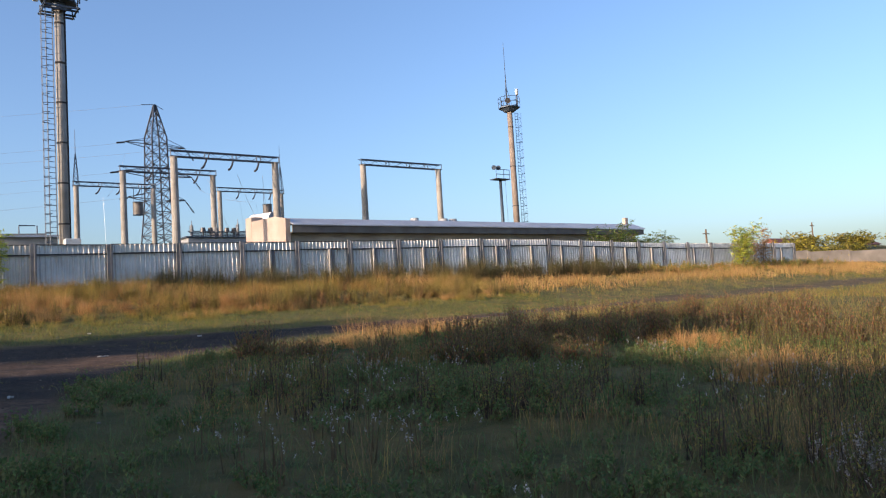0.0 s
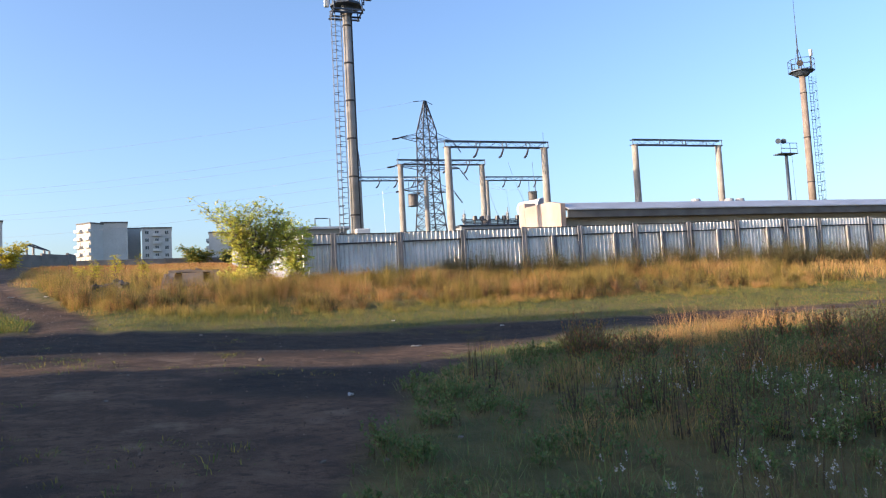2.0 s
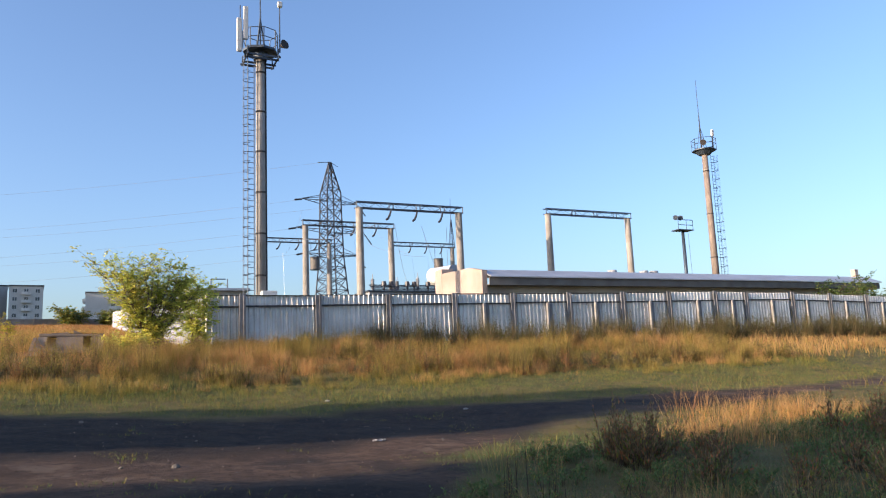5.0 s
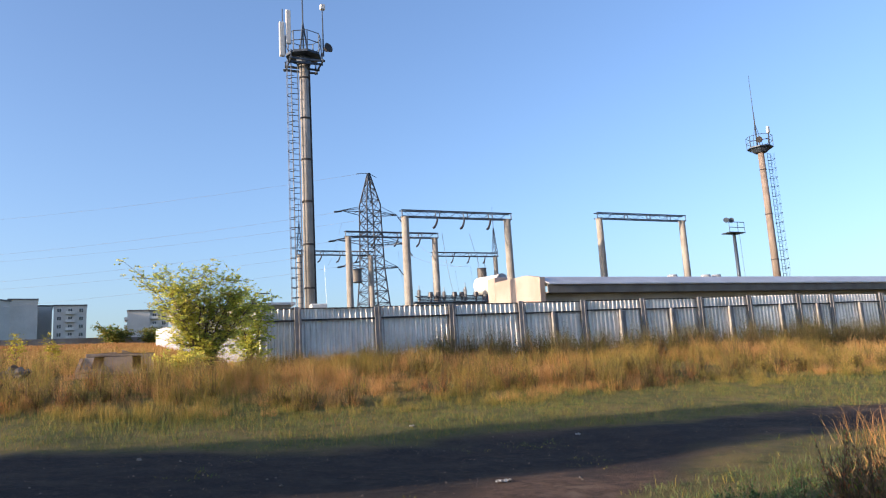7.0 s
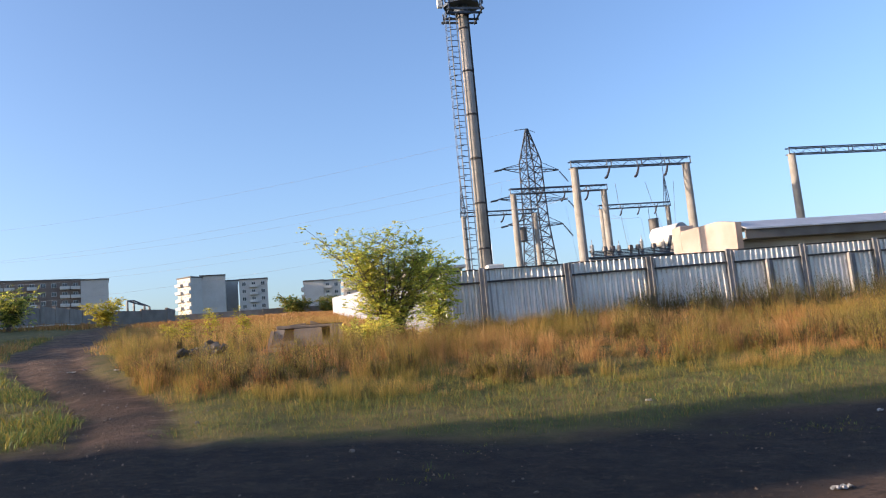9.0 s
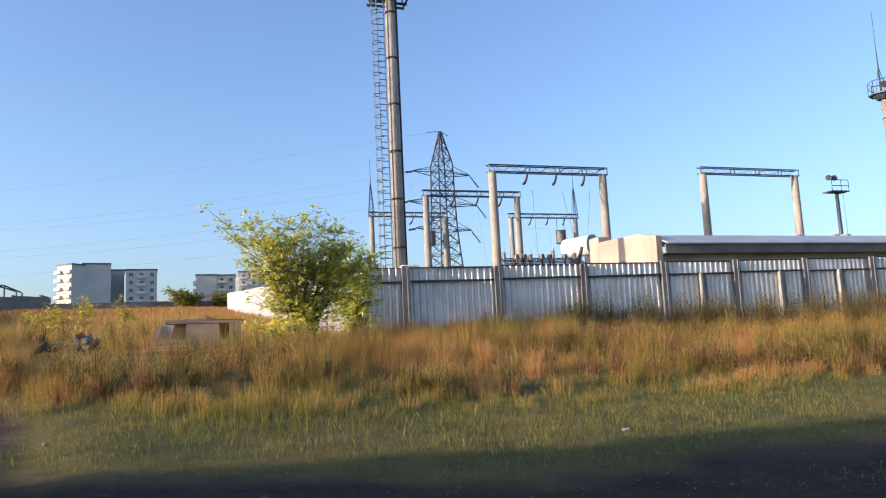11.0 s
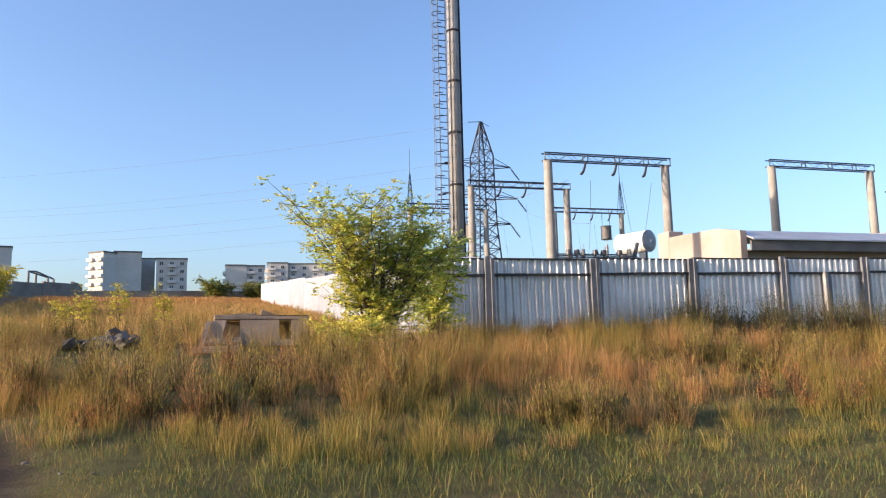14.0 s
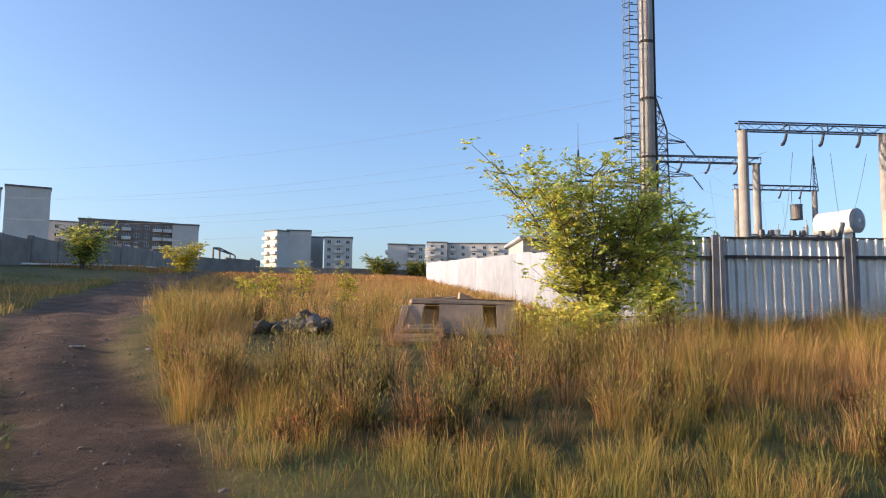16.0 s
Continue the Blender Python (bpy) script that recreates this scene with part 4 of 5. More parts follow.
def yard_gate():
    x0, y0 = polar(-12.75, 118)
    t = thing("pipe_frame", (x0, y0, ground_height(x0, y0)), "pale steel pipe frame beside the concrete wall", "frame")
    h = top_at(5.4, 118) - ground_height(x0, y0)
    for px, py, hh in ((0, 0, h), (0.7, 1.2, h + 0.1), (2.5, 0, h - 0.9), (3.0, 1.2, h - 1.0)):
        bm = bmesh.new()
        rod(bm, (px, py, -0.3), (px, py, hh), 0.17, n=8)
        part("upright", bm, M_CONC, t)
    for a, b in (((0, 0, h), (2.5, 0, h - 0.9)), ((0.7, 1.2, h + 0.1), (3.0, 1.2, h - 1.0)), ((0, 0, h), (0.7, 1.2, h + 0.1))):
        bm = bmesh.new()
        rod(bm, a, b, 0.11, n=6)
        part("crossbar", bm, M_LATTICE, t)


town()
concrete_wall([(-34.5, 30.0), (-28.8, 73.5), (-26.0, 117.0)], 2.15, "long grey concrete panel wall in shade")
concrete_wall([(-26.0, 117.4), (-20.6, 124.0), (-20.2, 128.0)], 2.3, "pale grey end of the concrete wall")
concrete_wall([(-24.0, 148.0), (34.0, 152.0)], 1.75, "low dark concrete wall across the rise")
concrete_wall([(74.0, 43.5), (86.0, 36.5), (99.0, 32.0)], 1.15, "low broken pale concrete wall beside the bank")
yard_gate()


def pipe_kerb():
    x0, y0, x1, y1 = -26.6, 72.0, -24.4, 116.0
    t = thing("surface_pipe", (x0, y0, ground_height(x0, y0) + 0.2), "pale pipe lying along the foot of the wall", "pipe")
    bm = bmesh.new()
    n = 16
    pts = [Vector((x0 + (x1 - x0) * i / n, y0 + (y1 - y0) * i / n, ground_height(x0 + (x1 - x0) * i / n, y0 + (y1 - y0) * i / n) + 0.2)) - Vector(t.location) for i in range(n + 1)]
    for p, q in zip(pts, pts[1:]):
        rod(bm, p, q, 0.07, n=8)
    part("pipe", bm, M_BALC, t)


pipe_kerb()


def cottage(x, y, w, top, label):
    gz = ground_height(x, y)
    t = thing("cottage", (x, y, gz), label, "house", "far cottages")
    h = top - gz
    bm = bmesh.new()
    box(bm, (0, 0, -0.3), (w, 6, h - 1.6))
    part("wall", bm, M_CREAM, t)
    bm = bmesh.new()
    vs = [[bm.verts.new((xx, yy, zz)) for yy, zz in ((-0.5, h - 1.7), (6.5, h - 1.7), (3, h))] for xx in (-0.4, w + 0.4)]
    bm.faces.new(vs[0]), bm.faces.new(vs[1][::-1])
    for i in range(3):
        j = (i + 1) % 3
        bm.faces.new((vs[0][j], vs[0][i], vs[1][i], vs[1][j]))
    bmesh.ops.recalc_face_normals(bm, faces=bm.faces)
    part("roof", bm, M_RED, t)


cottage(172, 97, 9, 11.9, "small cottage with rust red roof")
cottage(186, 84, 7, 10.6, "small cottage with rust red roof behind the bank")


def utility_pole(x, y, top):
    gz = ground_height(x, y)
    t = thing("utility_pole", (x, y, gz), "slim wooden utility pole on the far bank", "pole")
    bm = bmesh.new()
    rod(bm, (0, 0, -0.3), (0, 0, top - gz), 0.16, 0.11, 8)
    part("shaft", bm, M_BARK, t)
    bm = bmesh.new()
    rod(bm, (-0.7, 0, top - gz - 0.6), (0.7, 0, top - gz - 0.6), 0.07, n=5)
    part("crossarm", bm, M_BARK, t)


utility_pole(133, 69, 11.6)
utility_pole(88, 60, 9.0)


# Unseen blocks added to the west: they shade the walk's start and the west slope.
def shade_block(x0, x1, y0, y1, top, label):
    gz = ground_height(x1, y0) - 0.8
    t = thing("unseen_shade_block", (x0, y0, gz), label, "building")
    bm = bmesh.new()
    box(bm, (0, 0, 0), (x1 - x0, y1 - y0, top - gz), 0.0)
    part("wall", bm, M_APT_D, t)
    bm = bmesh.new()
    box(bm, (-0.3, -0.05, top - gz), (x1 - x0, y1 - y0 + 0.05, top - gz + 0.15))
    part("roof", bm, M_FASCIA, t)


shade_block(-42, -30, -60, 7.0, 8.9, "unseen plain block added west of the track to shade it")
shade_block(-42, -30.4, 7.1, 12.4, 10.6, "taller unseen plain block added to shade the near field")
shade_block(-42, -30, 15.9, 20.2, 10.3, "unseen plain block added to shade the verge")
shade_block(-58, -45, 36.0, 46.0, 10.8, "low unseen plain block added to shade the west slope")
shade_block(-58, -45, 46.1, 103.0, 12.7, "unseen plain block added to shade the far west slope")


# ---- rubble and litter ----
def rock_mesh(name, seed, r, material, flat=0.7):
    rng = random.Random(seed)
    bm = bmesh.new()
    bmesh.ops.create_icosphere(bm, subdivisions=1, radius=r)
    for v in bm.verts:
        v.co *= rng.uniform(0.65, 1.15)
        v.co.z *= flat
    me = bpy.data.meshes.new(name)
    bm.to_mesh(me), bm.free()
    me.materials.append(material)
    return me


def slab_ruin():
    """A pierced wall panel under a cover slab, one end leaning, on a stack of thinner slabs."""
    x0, y0 = -0.85, 33.0
    z0 = ground_height(x0, y0)
    t = thing("concrete_rubble_slab", (x0, y0, z0), "broken concrete panel with two rectangular holes on stacked slabs", "rubble")
    top = 3.45 - z0
    bot = top - 0.62
    bm = bmesh.new()

    def block(lo, hi, za, zb, thick=0.14, lean=0.22, skew=0.0):
        vs = []
        for y in (0, thick):
            for x, z in ((lo, za), (hi, za), (hi, zb), (lo, zb)):
                k = (z - bot) / (top - bot)
                vs.append(bm.verts.new((x + skew * (1 - k), y - lean * (1 - k), z)))
        for f in ((0, 1, 2, 3), (7, 6, 5, 4), (0, 4, 5, 1), (1, 5, 6, 2), (2, 6, 7, 3), (3, 7, 4, 0)):
            bm.faces.new([vs[i] for i in f])
    # the long panel, with its openings
    for lo, hi in ((-0.43, 0.34), (0.58, 0.93)):
        block(lo, hi, bot, top - 0.1)
    block(-0.66, -0.43, bot, bot + 0.14), block(0.34, 0.58, bot, bot + 0.12)
    bmesh.ops.recalc_face_normals(bm, faces=bm.faces)
    part("pierced_slab", bm, M_RUBBLE, t)
    bm = bmesh.new()
    block(-0.92, -0.66, bot - 0.1, top - 0.1, 0.16, 0.34, -0.16)
    bmesh.ops.recalc_face_normals(bm, faces=bm.faces)
    part("leaning_slab", bm, M_RUBBLE, t)
    bm = bmesh.new()
    block(-1.04, -0.94, bot - 0.15, top - 0.12, 0.22, 0.45, -0.16)
    bmesh.ops.recalc_face_normals(bm, faces=bm.faces)
    part("slab_edge", bm, M_RUBBLE, t)
    rng = random.Random(2)
    for lo, hi, ry in (((-0.93, -0.015, top - 0.1), (0.95, 0.95, top), 0.6), ((-0.62, 0.25, top), (-0.1, 0.9, top + 0.07), -5)):
        bm = bmesh.new()
        box(bm, lo, hi, 0.02)
        for v in bm.verts:
            v.co.z += rng.uniform(-0.012, 0.012) - v.co.x * math.tan(radians(ry))
            v.co.y += rng.uniform(-0.03, 0.03)
        part("cover_slab", bm, M_RUBBLE, t)
    bm = bmesh.new()
    w = [bm.verts.new(p) for p in ((0.02, 1.0, top - 0.02), (0.5, 1.0, top - 0.02), (0.04, 1.0, top + 0.16), (0.02, 1.35, top - 0.02), (0.5, 1.35, top - 0.02), (0.04, 1.35, top + 0.16))]
    for f in ((0, 1, 2), (5, 4, 3), (0, 3, 4, 1), (1, 4, 5, 2), (2, 5, 3, 0)):
        bm.faces.new([w[i] for i in f])
    part("broken_corner", bm, M_RUBBLE, t)
    for i, (lo, hi, y, z) in enumerate(((-1.0, -0.42, -0.50, bot + 0.15), (-1.13, -0.40, -0.82, bot + 0.085), (-1.26, -0.42, -1.05, bot + 0.01), (-1.32, -0.5, -1.2, bot - 0.07), (-1.35, -0.6, -1.28, bot - 0.15))):
        bm = bmesh.new()
        box(bm, (lo, y, z - 0.045), (hi, 0.05, z + 0.025), 0.012, pose(0, 0, 0, 0, rng.uniform(-1.5, 1.5), rng.uniform(-3, 3)))
        part("step_slab", bm, M_RUBBLE, t)
    bm = bmesh.new()
    box(bm, (-0.85, 0.8, -0.2), (0.9, 0.93, top - 0.11))
    box(bm, (-0.9, 0.15, -0.2), (0.93, 0.8, bot - 0.02))
    box(bm, (-1.0, -0.4, -0.25), (-0.5, 0.15, bot - 0.36))
    part("back_slab", bm, M_RUBBLE, t)


def rubble_heap():
    z0 = ground_height(-3.6, 33.2)
    t = thing("rubble_heap", (-3.6, 33.2, z0), "low heap of broken grey concrete lumps in grass", "rubble")
    rng = random.Random(8)
    meshes = [rock_mesh("lump", s, 0.17, M_STONE, 0.5) for s in range(4)]
    for i in range(44):
        a, r = rng.uniform(0, 6.28), rng.uniform(0, 0.9) ** 0.8
        m = pose(r * 0.9 * math.cos(a), r * 0.45 * math.sin(a), 0.08 + 0.22 * (1 - r) * rng.random(), rng.uniform(0, 40), rng.uniform(0, 40), rng.uniform(0, 360))
        child("lump", meshes[i % 4], t, m @ Matrix.Diagonal((rng.uniform(0.6, 1.5), rng.uniform(0.6, 1.2), rng.uniform(0.6, 1.1), 1)))


def track_stones():
    rng = random.Random(11)
    meshes = [rock_mesh("stone", 20 + s, 0.05, M_STONE, 0.6) for s in range(4)]
    for i in range(150):
        if i % 3:
            y = rng.uniform(24, 36)
            x = float(np.interp(y, [20, 25.3, 27.3, 30, 34, 40], [-3.0, -4.0, -5.0, -6.6, -8.2, -10])) + rng.uniform(-1.3, 1.5)
        else:
            x, y = rng.uniform(-3, 5), rng.uniform(8, 22)
        ob = new("stone", meshes[i % 4])
        s = rng.uniform(0.2, 0.7) * (1.8 if i % 17 == 0 else 1)
        ob.matrix_world = pose(x, y, ground_height(x, y) + 0.01 * s, rng.uniform(-20, 20), rng.uniform(-20, 20), rng.uniform(0, 360)) @ Matrix.Diagonal((s, s, s, 1))
        tagged(ob, "small dusty stone lying on the earth track", "stone", "stones on the track")


def litter(x, y, w, d, rz):
    bm = bmesh.new()
    n = 6
    g = [[bm.verts.new((w * (i / n - 0.5), d * (j / 3 - 0.5), 0.02 + 0.018 * math.sin(i * 1.7 + j * 2.1))) for j in range(4)] for i in range(n + 1)]
    for i in range(n):
        for j in range(3):
            bm.faces.new((g[i][j], g[i + 1][j], g[i + 1][j + 1], g[i][j + 1]))
    bmesh.ops.solidify(bm, geom=bm.faces[:], thickness=0.012)
    ob = link("litter", bm, M_LITTER)
    ob.matrix_world = pose(x, y, ground_height(x, y), 0, 0, rz)
    tagged(ob, "crumpled white plastic scrap on dark earth", "litter", "scraps on the track")


slab_ruin()
rubble_heap()
track_stones()
for a in ((3.75, 17.32, 0.22, 0.09, 15), (6.85, 20.5, 0.14, 0.06, 40), (1.35, 11.2, 0.14, 0.07, 80), (-6.7, 31.2, 0.2, 0.12, 30), (-5.6, 31.0, 0.14, 0.08, 0), (4.6, 23.0, 0.1, 0.07, 0)):
    litter(*a)


# ---- plants ----
def cols(rs, n, palette):
    p = np.array(palette)
    c = p[rs.integers(0, len(p), n)]
    return c * rs.uniform(0.8, 1.2, (n, 1))


def plant_mesh(name, co, col, loops, counts, material):
    me = mesh_from(name, co, loops, counts)
    at = me.attributes.new("Col", "FLOAT_COLOR", "POINT")
    at.data.foreach_set("color", np.concatenate([col, np.ones((len(col), 1))], 1).astype(np.float32).ravel())
    me.materials.append(material)
    return me


def blades(name, x, y, h, w, lean, palette, rs, label, tip=None, spread=0.0, parent=None, z=None, ang=None):
    """Grass blades at x, y: a quad and a tip each, bent over."""
    n = len(x)
    z = land(x, y) - 0.02 if z is None else z
    a = rs.uniform(0, 2 * np.pi, n)
    la = rs.uniform(0, 2 * np.pi, n) if ang is None else ang
    d = np.stack([np.cos(a), np.sin(a)], 1) * (w[:, None] / 2)
    b = np.stack([np.cos(la), np.sin(la)], 1) * (lean * h)[:, None]
    base = np.stack([x, y], 1)
    co = np.empty((n, 5, 3))
    co[:, 0, :2], co[:, 1, :2] = base - d, base + d
    co[:, 2, :2], co[:, 3, :2] = base + b * 0.35 + d * 0.8, base + b * 0.35 - d * 0.8
    co[:, 4, :2] = base + b
    co[:, 0:2, 2], co[:, 2:4, 2], co[:, 4, 2] = z[:, None], (z + h * 0.58)[:, None], z + h * (1 - 0.25 * np.minimum(lean, 1))
    c = cols(rs, n, palette)
    col = np.repeat(c[:, None, :], 5, 1)
    if tip is not None:
        col[:, 4] = cols(rs, n, tip)
        col[:, 2:4] = (col[:, 2:4] + col[:, 4:5]) / 2
    i = np.arange(n)[:, None] * 5
    loops = np.concatenate([i + np.array([[0, 1, 2, 3]]), i + np.array([[3, 2, 4]])], 1).ravel()
    counts = np.tile([4, 3], n)
    me = plant_mesh(name, co.reshape(-1, 3), col.reshape(-1, 3), loops, counts, M_BLADE)
    ob = new(name, me)
    if parent:
        ob.parent = parent
        return ob
    return tagged(ob, label, "grass", kind="stuff")


def tufts(name, n, per, box_xy, keep, height, spread, width, lean, palette, seed, label, tip=None, rise=None):
    """Tufts of blades scattered over a rectangle where keep(x, y) allows."""
    rs = np.random.default_rng(seed)
    x0, x1, y0, y1 = box_xy
    cx, cy = rs.uniform(x0, x1, n), rs.uniform(y0, y1, n)
    k = keep(cx, cy)
    ok = rs.uniform(0, 1, n) < k
    cx, cy = cx[ok], cy[ok]
    m = len(cx)
    th = rs.uniform(height[0], height[1], m) * (0.35 + 0.75 * vnoise(cx, cy, 1.9, seed % 13) + 0.45 * vnoise(cx, cy, 0.6, seed % 11))
    if rise:
        th = th * rise(cx, cy)
    r = np.sqrt(rs.uniform(0, 1, (m, per))) * spread
    a = rs.uniform(0, 2 * np.pi, (m, per))
    x, y = (cx[:, None] + r * np.cos(a)).ravel(), (cy[:, None] + r * np.sin(a)).ravel()
    h = (th[:, None] * rs.uniform(0.45, 1.1, (m, per))).ravel()
    ang = (a + rs.normal(0, 0.7, (m, per))).ravel()
    ln = np.abs(rs.normal(lean, lean * 0.6, m * per))
    w = rs.uniform(width[0], width[1], m * per)
    return blades(name, x, y, h, w, ln, palette, rs, label, tip, ang=ang)


STRAW = [(0.557, 0.295, 0.088), (0.502, 0.238, 0.065), (0.424, 0.21, 0.07), (0.557, 0.334, 0.131), (0.369, 0.219, 0.065)]
RUST = [(0.375, 0.15, 0.06), (0.3, 0.125, 0.054), (0.413, 0.2, 0.082)]
OLIVE = [(0.221, 0.195, 0.043), (0.273, 0.228, 0.051), (0.157, 0.159, 0.034), (0.325, 0.254, 0.056)]
GREEN = [(0.106, 0.16, 0.04), (0.134, 0.192, 0.05), (0.086, 0.133, 0.04), (0.192, 0.202, 0.06)]
DARK = [(0.156, 0.115, 0.057), (0.182, 0.125, 0.064), (0.13, 0.119, 0.049), (0.208, 0.138, 0.071)]
SEED = [(0.55, 0.329, 0.126), (0.462, 0.249, 0.097), (0.594, 0.378, 0.174)]

off_road = lambda x, y: 1 - smooth(0.15, 0.5, road(x, y))
clear = lambda x, y: off_road(x, y) * (y < 35.55)
patch = lambda x, y, s, seed, lo, hi: smooth(lo, hi, vnoise(x, y, s, seed))
in_ruin = lambda x, y: ((np.abs(x + 1.0) < 1.2) & (np.abs(y - 33.0) < 1.2)) | ((np.abs(x + 3.6) < 0.8) & (np.abs(y - 33.2) < 0.5))
bank = lambda x, y: smooth(23.0, 26.0, y - 0.02 * x + 2.0 * (vnoise(x, y, 3, 31) - 0.5)) * (x > np.interp(y, [24, 36], [-3.2, -7.0]))

# open ground kept before the slabs, so that they stand clear
ahead = lambda x, y: ((np.abs(x + 1.45) < 1.15) | (np.abs(x + 3.75) < 0.8)) * (y > 29.6) * (y < 33.2)
green_foot = lambda x, y: smooth(8.8, 10.5, x) * (1 - smooth(21, 24, x)) * smooth(31.6, 32.6, y)
view = lambda x, y: (1 - 0.82 * ahead(x, y)) * (1 - 0.6 * (np.abs(x - 1.3) < 1.4) * (y > 30.4) * (y < 33)) * (1 - 0.8 * green_foot(x, y))
# tall dry grass on the rise below the fence
rise = lambda x, y: 0.5 + 0.5 * smooth(25.5, 30.0, y + 1.5 * (vnoise(x, y, 2.5, 44) - 0.5))
late = lambda x, y: 0.18 + 0.82 * smooth(26.0, 28.8, y + 2.2 * (vnoise(x, y, 2.0, 47) - 0.5))
tufts("dry_grass", 5000, 28, (-9, 24, 25.0, 35.6), lambda x, y: clear(x, y) * bank(x, y) * late(x, y) * (0.05 + 0.95 * patch(x, y, 1.3, 21, 0.45, 0.62)) * ~in_ruin(x, y) * view(x, y),
      (0.22, 0.52), 0.20, (0.002, 0.005), 0.45, STRAW + OLIVE, 21, "tall dry golden grass on the rise below the fence", SEED, rise)
tufts("rusty_grass", 2600, 34, (-9, 24, 26.0, 35.6), lambda x, y: clear(x, y) * bank(x, y) * patch(x, y, 2.4, 22, 0.45, 0.65) * ~in_ruin(x, y) * view(x, y),
      (0.32, 0.68), 0.18, (0.002, 0.0045), 0.36, RUST + STRAW[1:3], 22, "rust brown dry grass among the golden grass", STRAW, rise)
tufts("olive_grass", 7500, 18, (-9, 24, 23.5, 35.6), lambda x, y: clear(x, y) * bank(x, y) * (0.25 + 0.75 * patch(x, y, 2.0, 23, 0.40, 0.62)) * ~in_ruin(x, y) * (1 - 0.75 * ahead(x, y)) * (1 - 0.6 * green_foot(x, y)),
      (0.12, 0.34), 0.22, (0.0025, 0.0055), 0.6, OLIVE + GREEN[1:] + OLIVE[3:], 23, "olive green grass among dry grass")
tufts("dry_grass", 6000, 9, (22, 75, 24, 35.6), lambda x, y: clear(x, y) * smooth(26, 30, y + 1.5 * vnoise(x, y, 3, 41)) * (0.3 + 0.7 * patch(x, y, 2.2, 41, 0.3, 0.6)),
      (0.3, 0.65), 0.3, (0.008, 0.018), 0.45, STRAW[2:] + OLIVE + RUST[:1], 24, "dry golden grass along the far fence", SEED)
# domed clumps that stand out of the rest
tufts("dry_grass_clump", 700, 100, (-8, 24, 25.5, 35.4), lambda x, y: clear(x, y) * bank(x, y) * patch(x, y, 2.2, 45, 0.48, 0.6) * ~in_ruin(x, y) * view(x, y),
      (0.6, 0.95), 0.17, (0.002, 0.0048), 0.42, STRAW + RUST[2:], 45, "domed clumps of golden dry grass", SEED, rise)
tufts("olive_grass_clump", 1200, 100, (-8, 24, 25.0, 35.4), lambda x, y: clear(x, y) * bank(x, y) * (0.10 + 0.90 * patch(x, y, 2.0, 46, 0.42, 0.56)) * ~in_ruin(x, y) * view(x, y),
      (0.6, 1.05), 0.16, (0.0022, 0.005), 0.45, OLIVE + OLIVE[:2] + GREEN[3:], 46, "domed clumps of olive yellow grass", OLIVE[1:2] + STRAW[:1], rise)
# short turf of the verge
tufts("short_grass", 7000, 8, (-6, 24, 21, 27.5), lambda x, y: clear(x, y), (0.07, 0.20), 0.17, (0.003, 0.007), 0.6, GREEN + GREEN[:2] + OLIVE + STRAW[4:], 35, "trodden green turf on the verge of the track")
tufts("short_grass", 7500, 8, (-6, 26, 15, 26.5), lambda x, y: clear(x, y) * (0.3 + 0.7 * patch(x, y, 1.5, 25, 0.35, 0.6)),
      (0.06, 0.16), 0.17, (0.003, 0.008), 0.7, GREEN + OLIVE + GREEN[:2], 25, "short green turf on the verge of the track")
tufts("short_grass", 6500, 9, (20, 80, 14, 33), lambda x, y: clear(x, y) * (0.3 + 0.7 * patch(x, y, 3, 26, 0.35, 0.6)),
      (0.08, 0.24), 0.28, (0.007, 0.017), 0.7, OLIVE + GREEN + STRAW[4:], 26, "short yellow green turf in the open field", OLIVE + STRAW[2:3])
# the near field east of the track
tufts("meadow_grass", 10000, 11, (0.5, 18, 1.5, 16.5), lambda x, y: off_road(x, y) * (0.55 + 0.45 * patch(x, y, 1.4, 27, 0.3, 0.6)),
      (0.06, 0.24), 0.18, (0.003, 0.008), 0.8, [(0.13, 0.19, 0.062), (0.11, 0.165, 0.055), (0.17, 0.18, 0.064), (0.16, 0.135, 0.062)], 27, "damp green meadow grass beside the track")
tufts("meadow_grass", 4500, 10, (16, 60, -2, 20), lambda x, y: off_road(x, y) * (0.4 + 0.6 * patch(x, y, 2.4, 28, 0.3, 0.6)),
      (0.18, 0.42), 0.3, (0.005, 0.012), 0.6, OLIVE + GREEN + DARK, 28, "olive meadow grass in the open field", OLIVE[1:2] + STRAW[2:3])
tufts("dry_grass", 2200, 26, (2.5, 18, 1.5, 17), lambda x, y: off_road(x, y) * patch(x, y, 1.4, 29, 0.55, 0.75) * smooth(-2, 3, x + 0.4 * y - 5),
      (0.3, 0.62), 0.18, (0.002, 0.005), 0.45, DARK + OLIVE + STRAW[4:], 29, "dry pale grass in the near field", SEED)
for gx_, gy_, n_, s_ in ((9.6, 5.3, 60, 0.75), (12.3, 9.0, 40, 0.8), (7.6, 14.6, 16, 0.7), (8.7, 15.1, 26, 0.8), (10.2, 16.2, 24, 0.9), (12.0, 16.4, 20, 1.0)):
    tufts("tall_grass_clump", n_, 44, (gx_ - s_, gx_ + s_, gy_ - s_, gy_ + s_), lambda x, y: np.ones_like(x), (0.32, 0.64), 0.26, (0.0025, 0.006), 0.6,
          STRAW + RUST[:1] + OLIVE[3:], int(gx_ * 10), "tall golden dry grass clump", SEED)
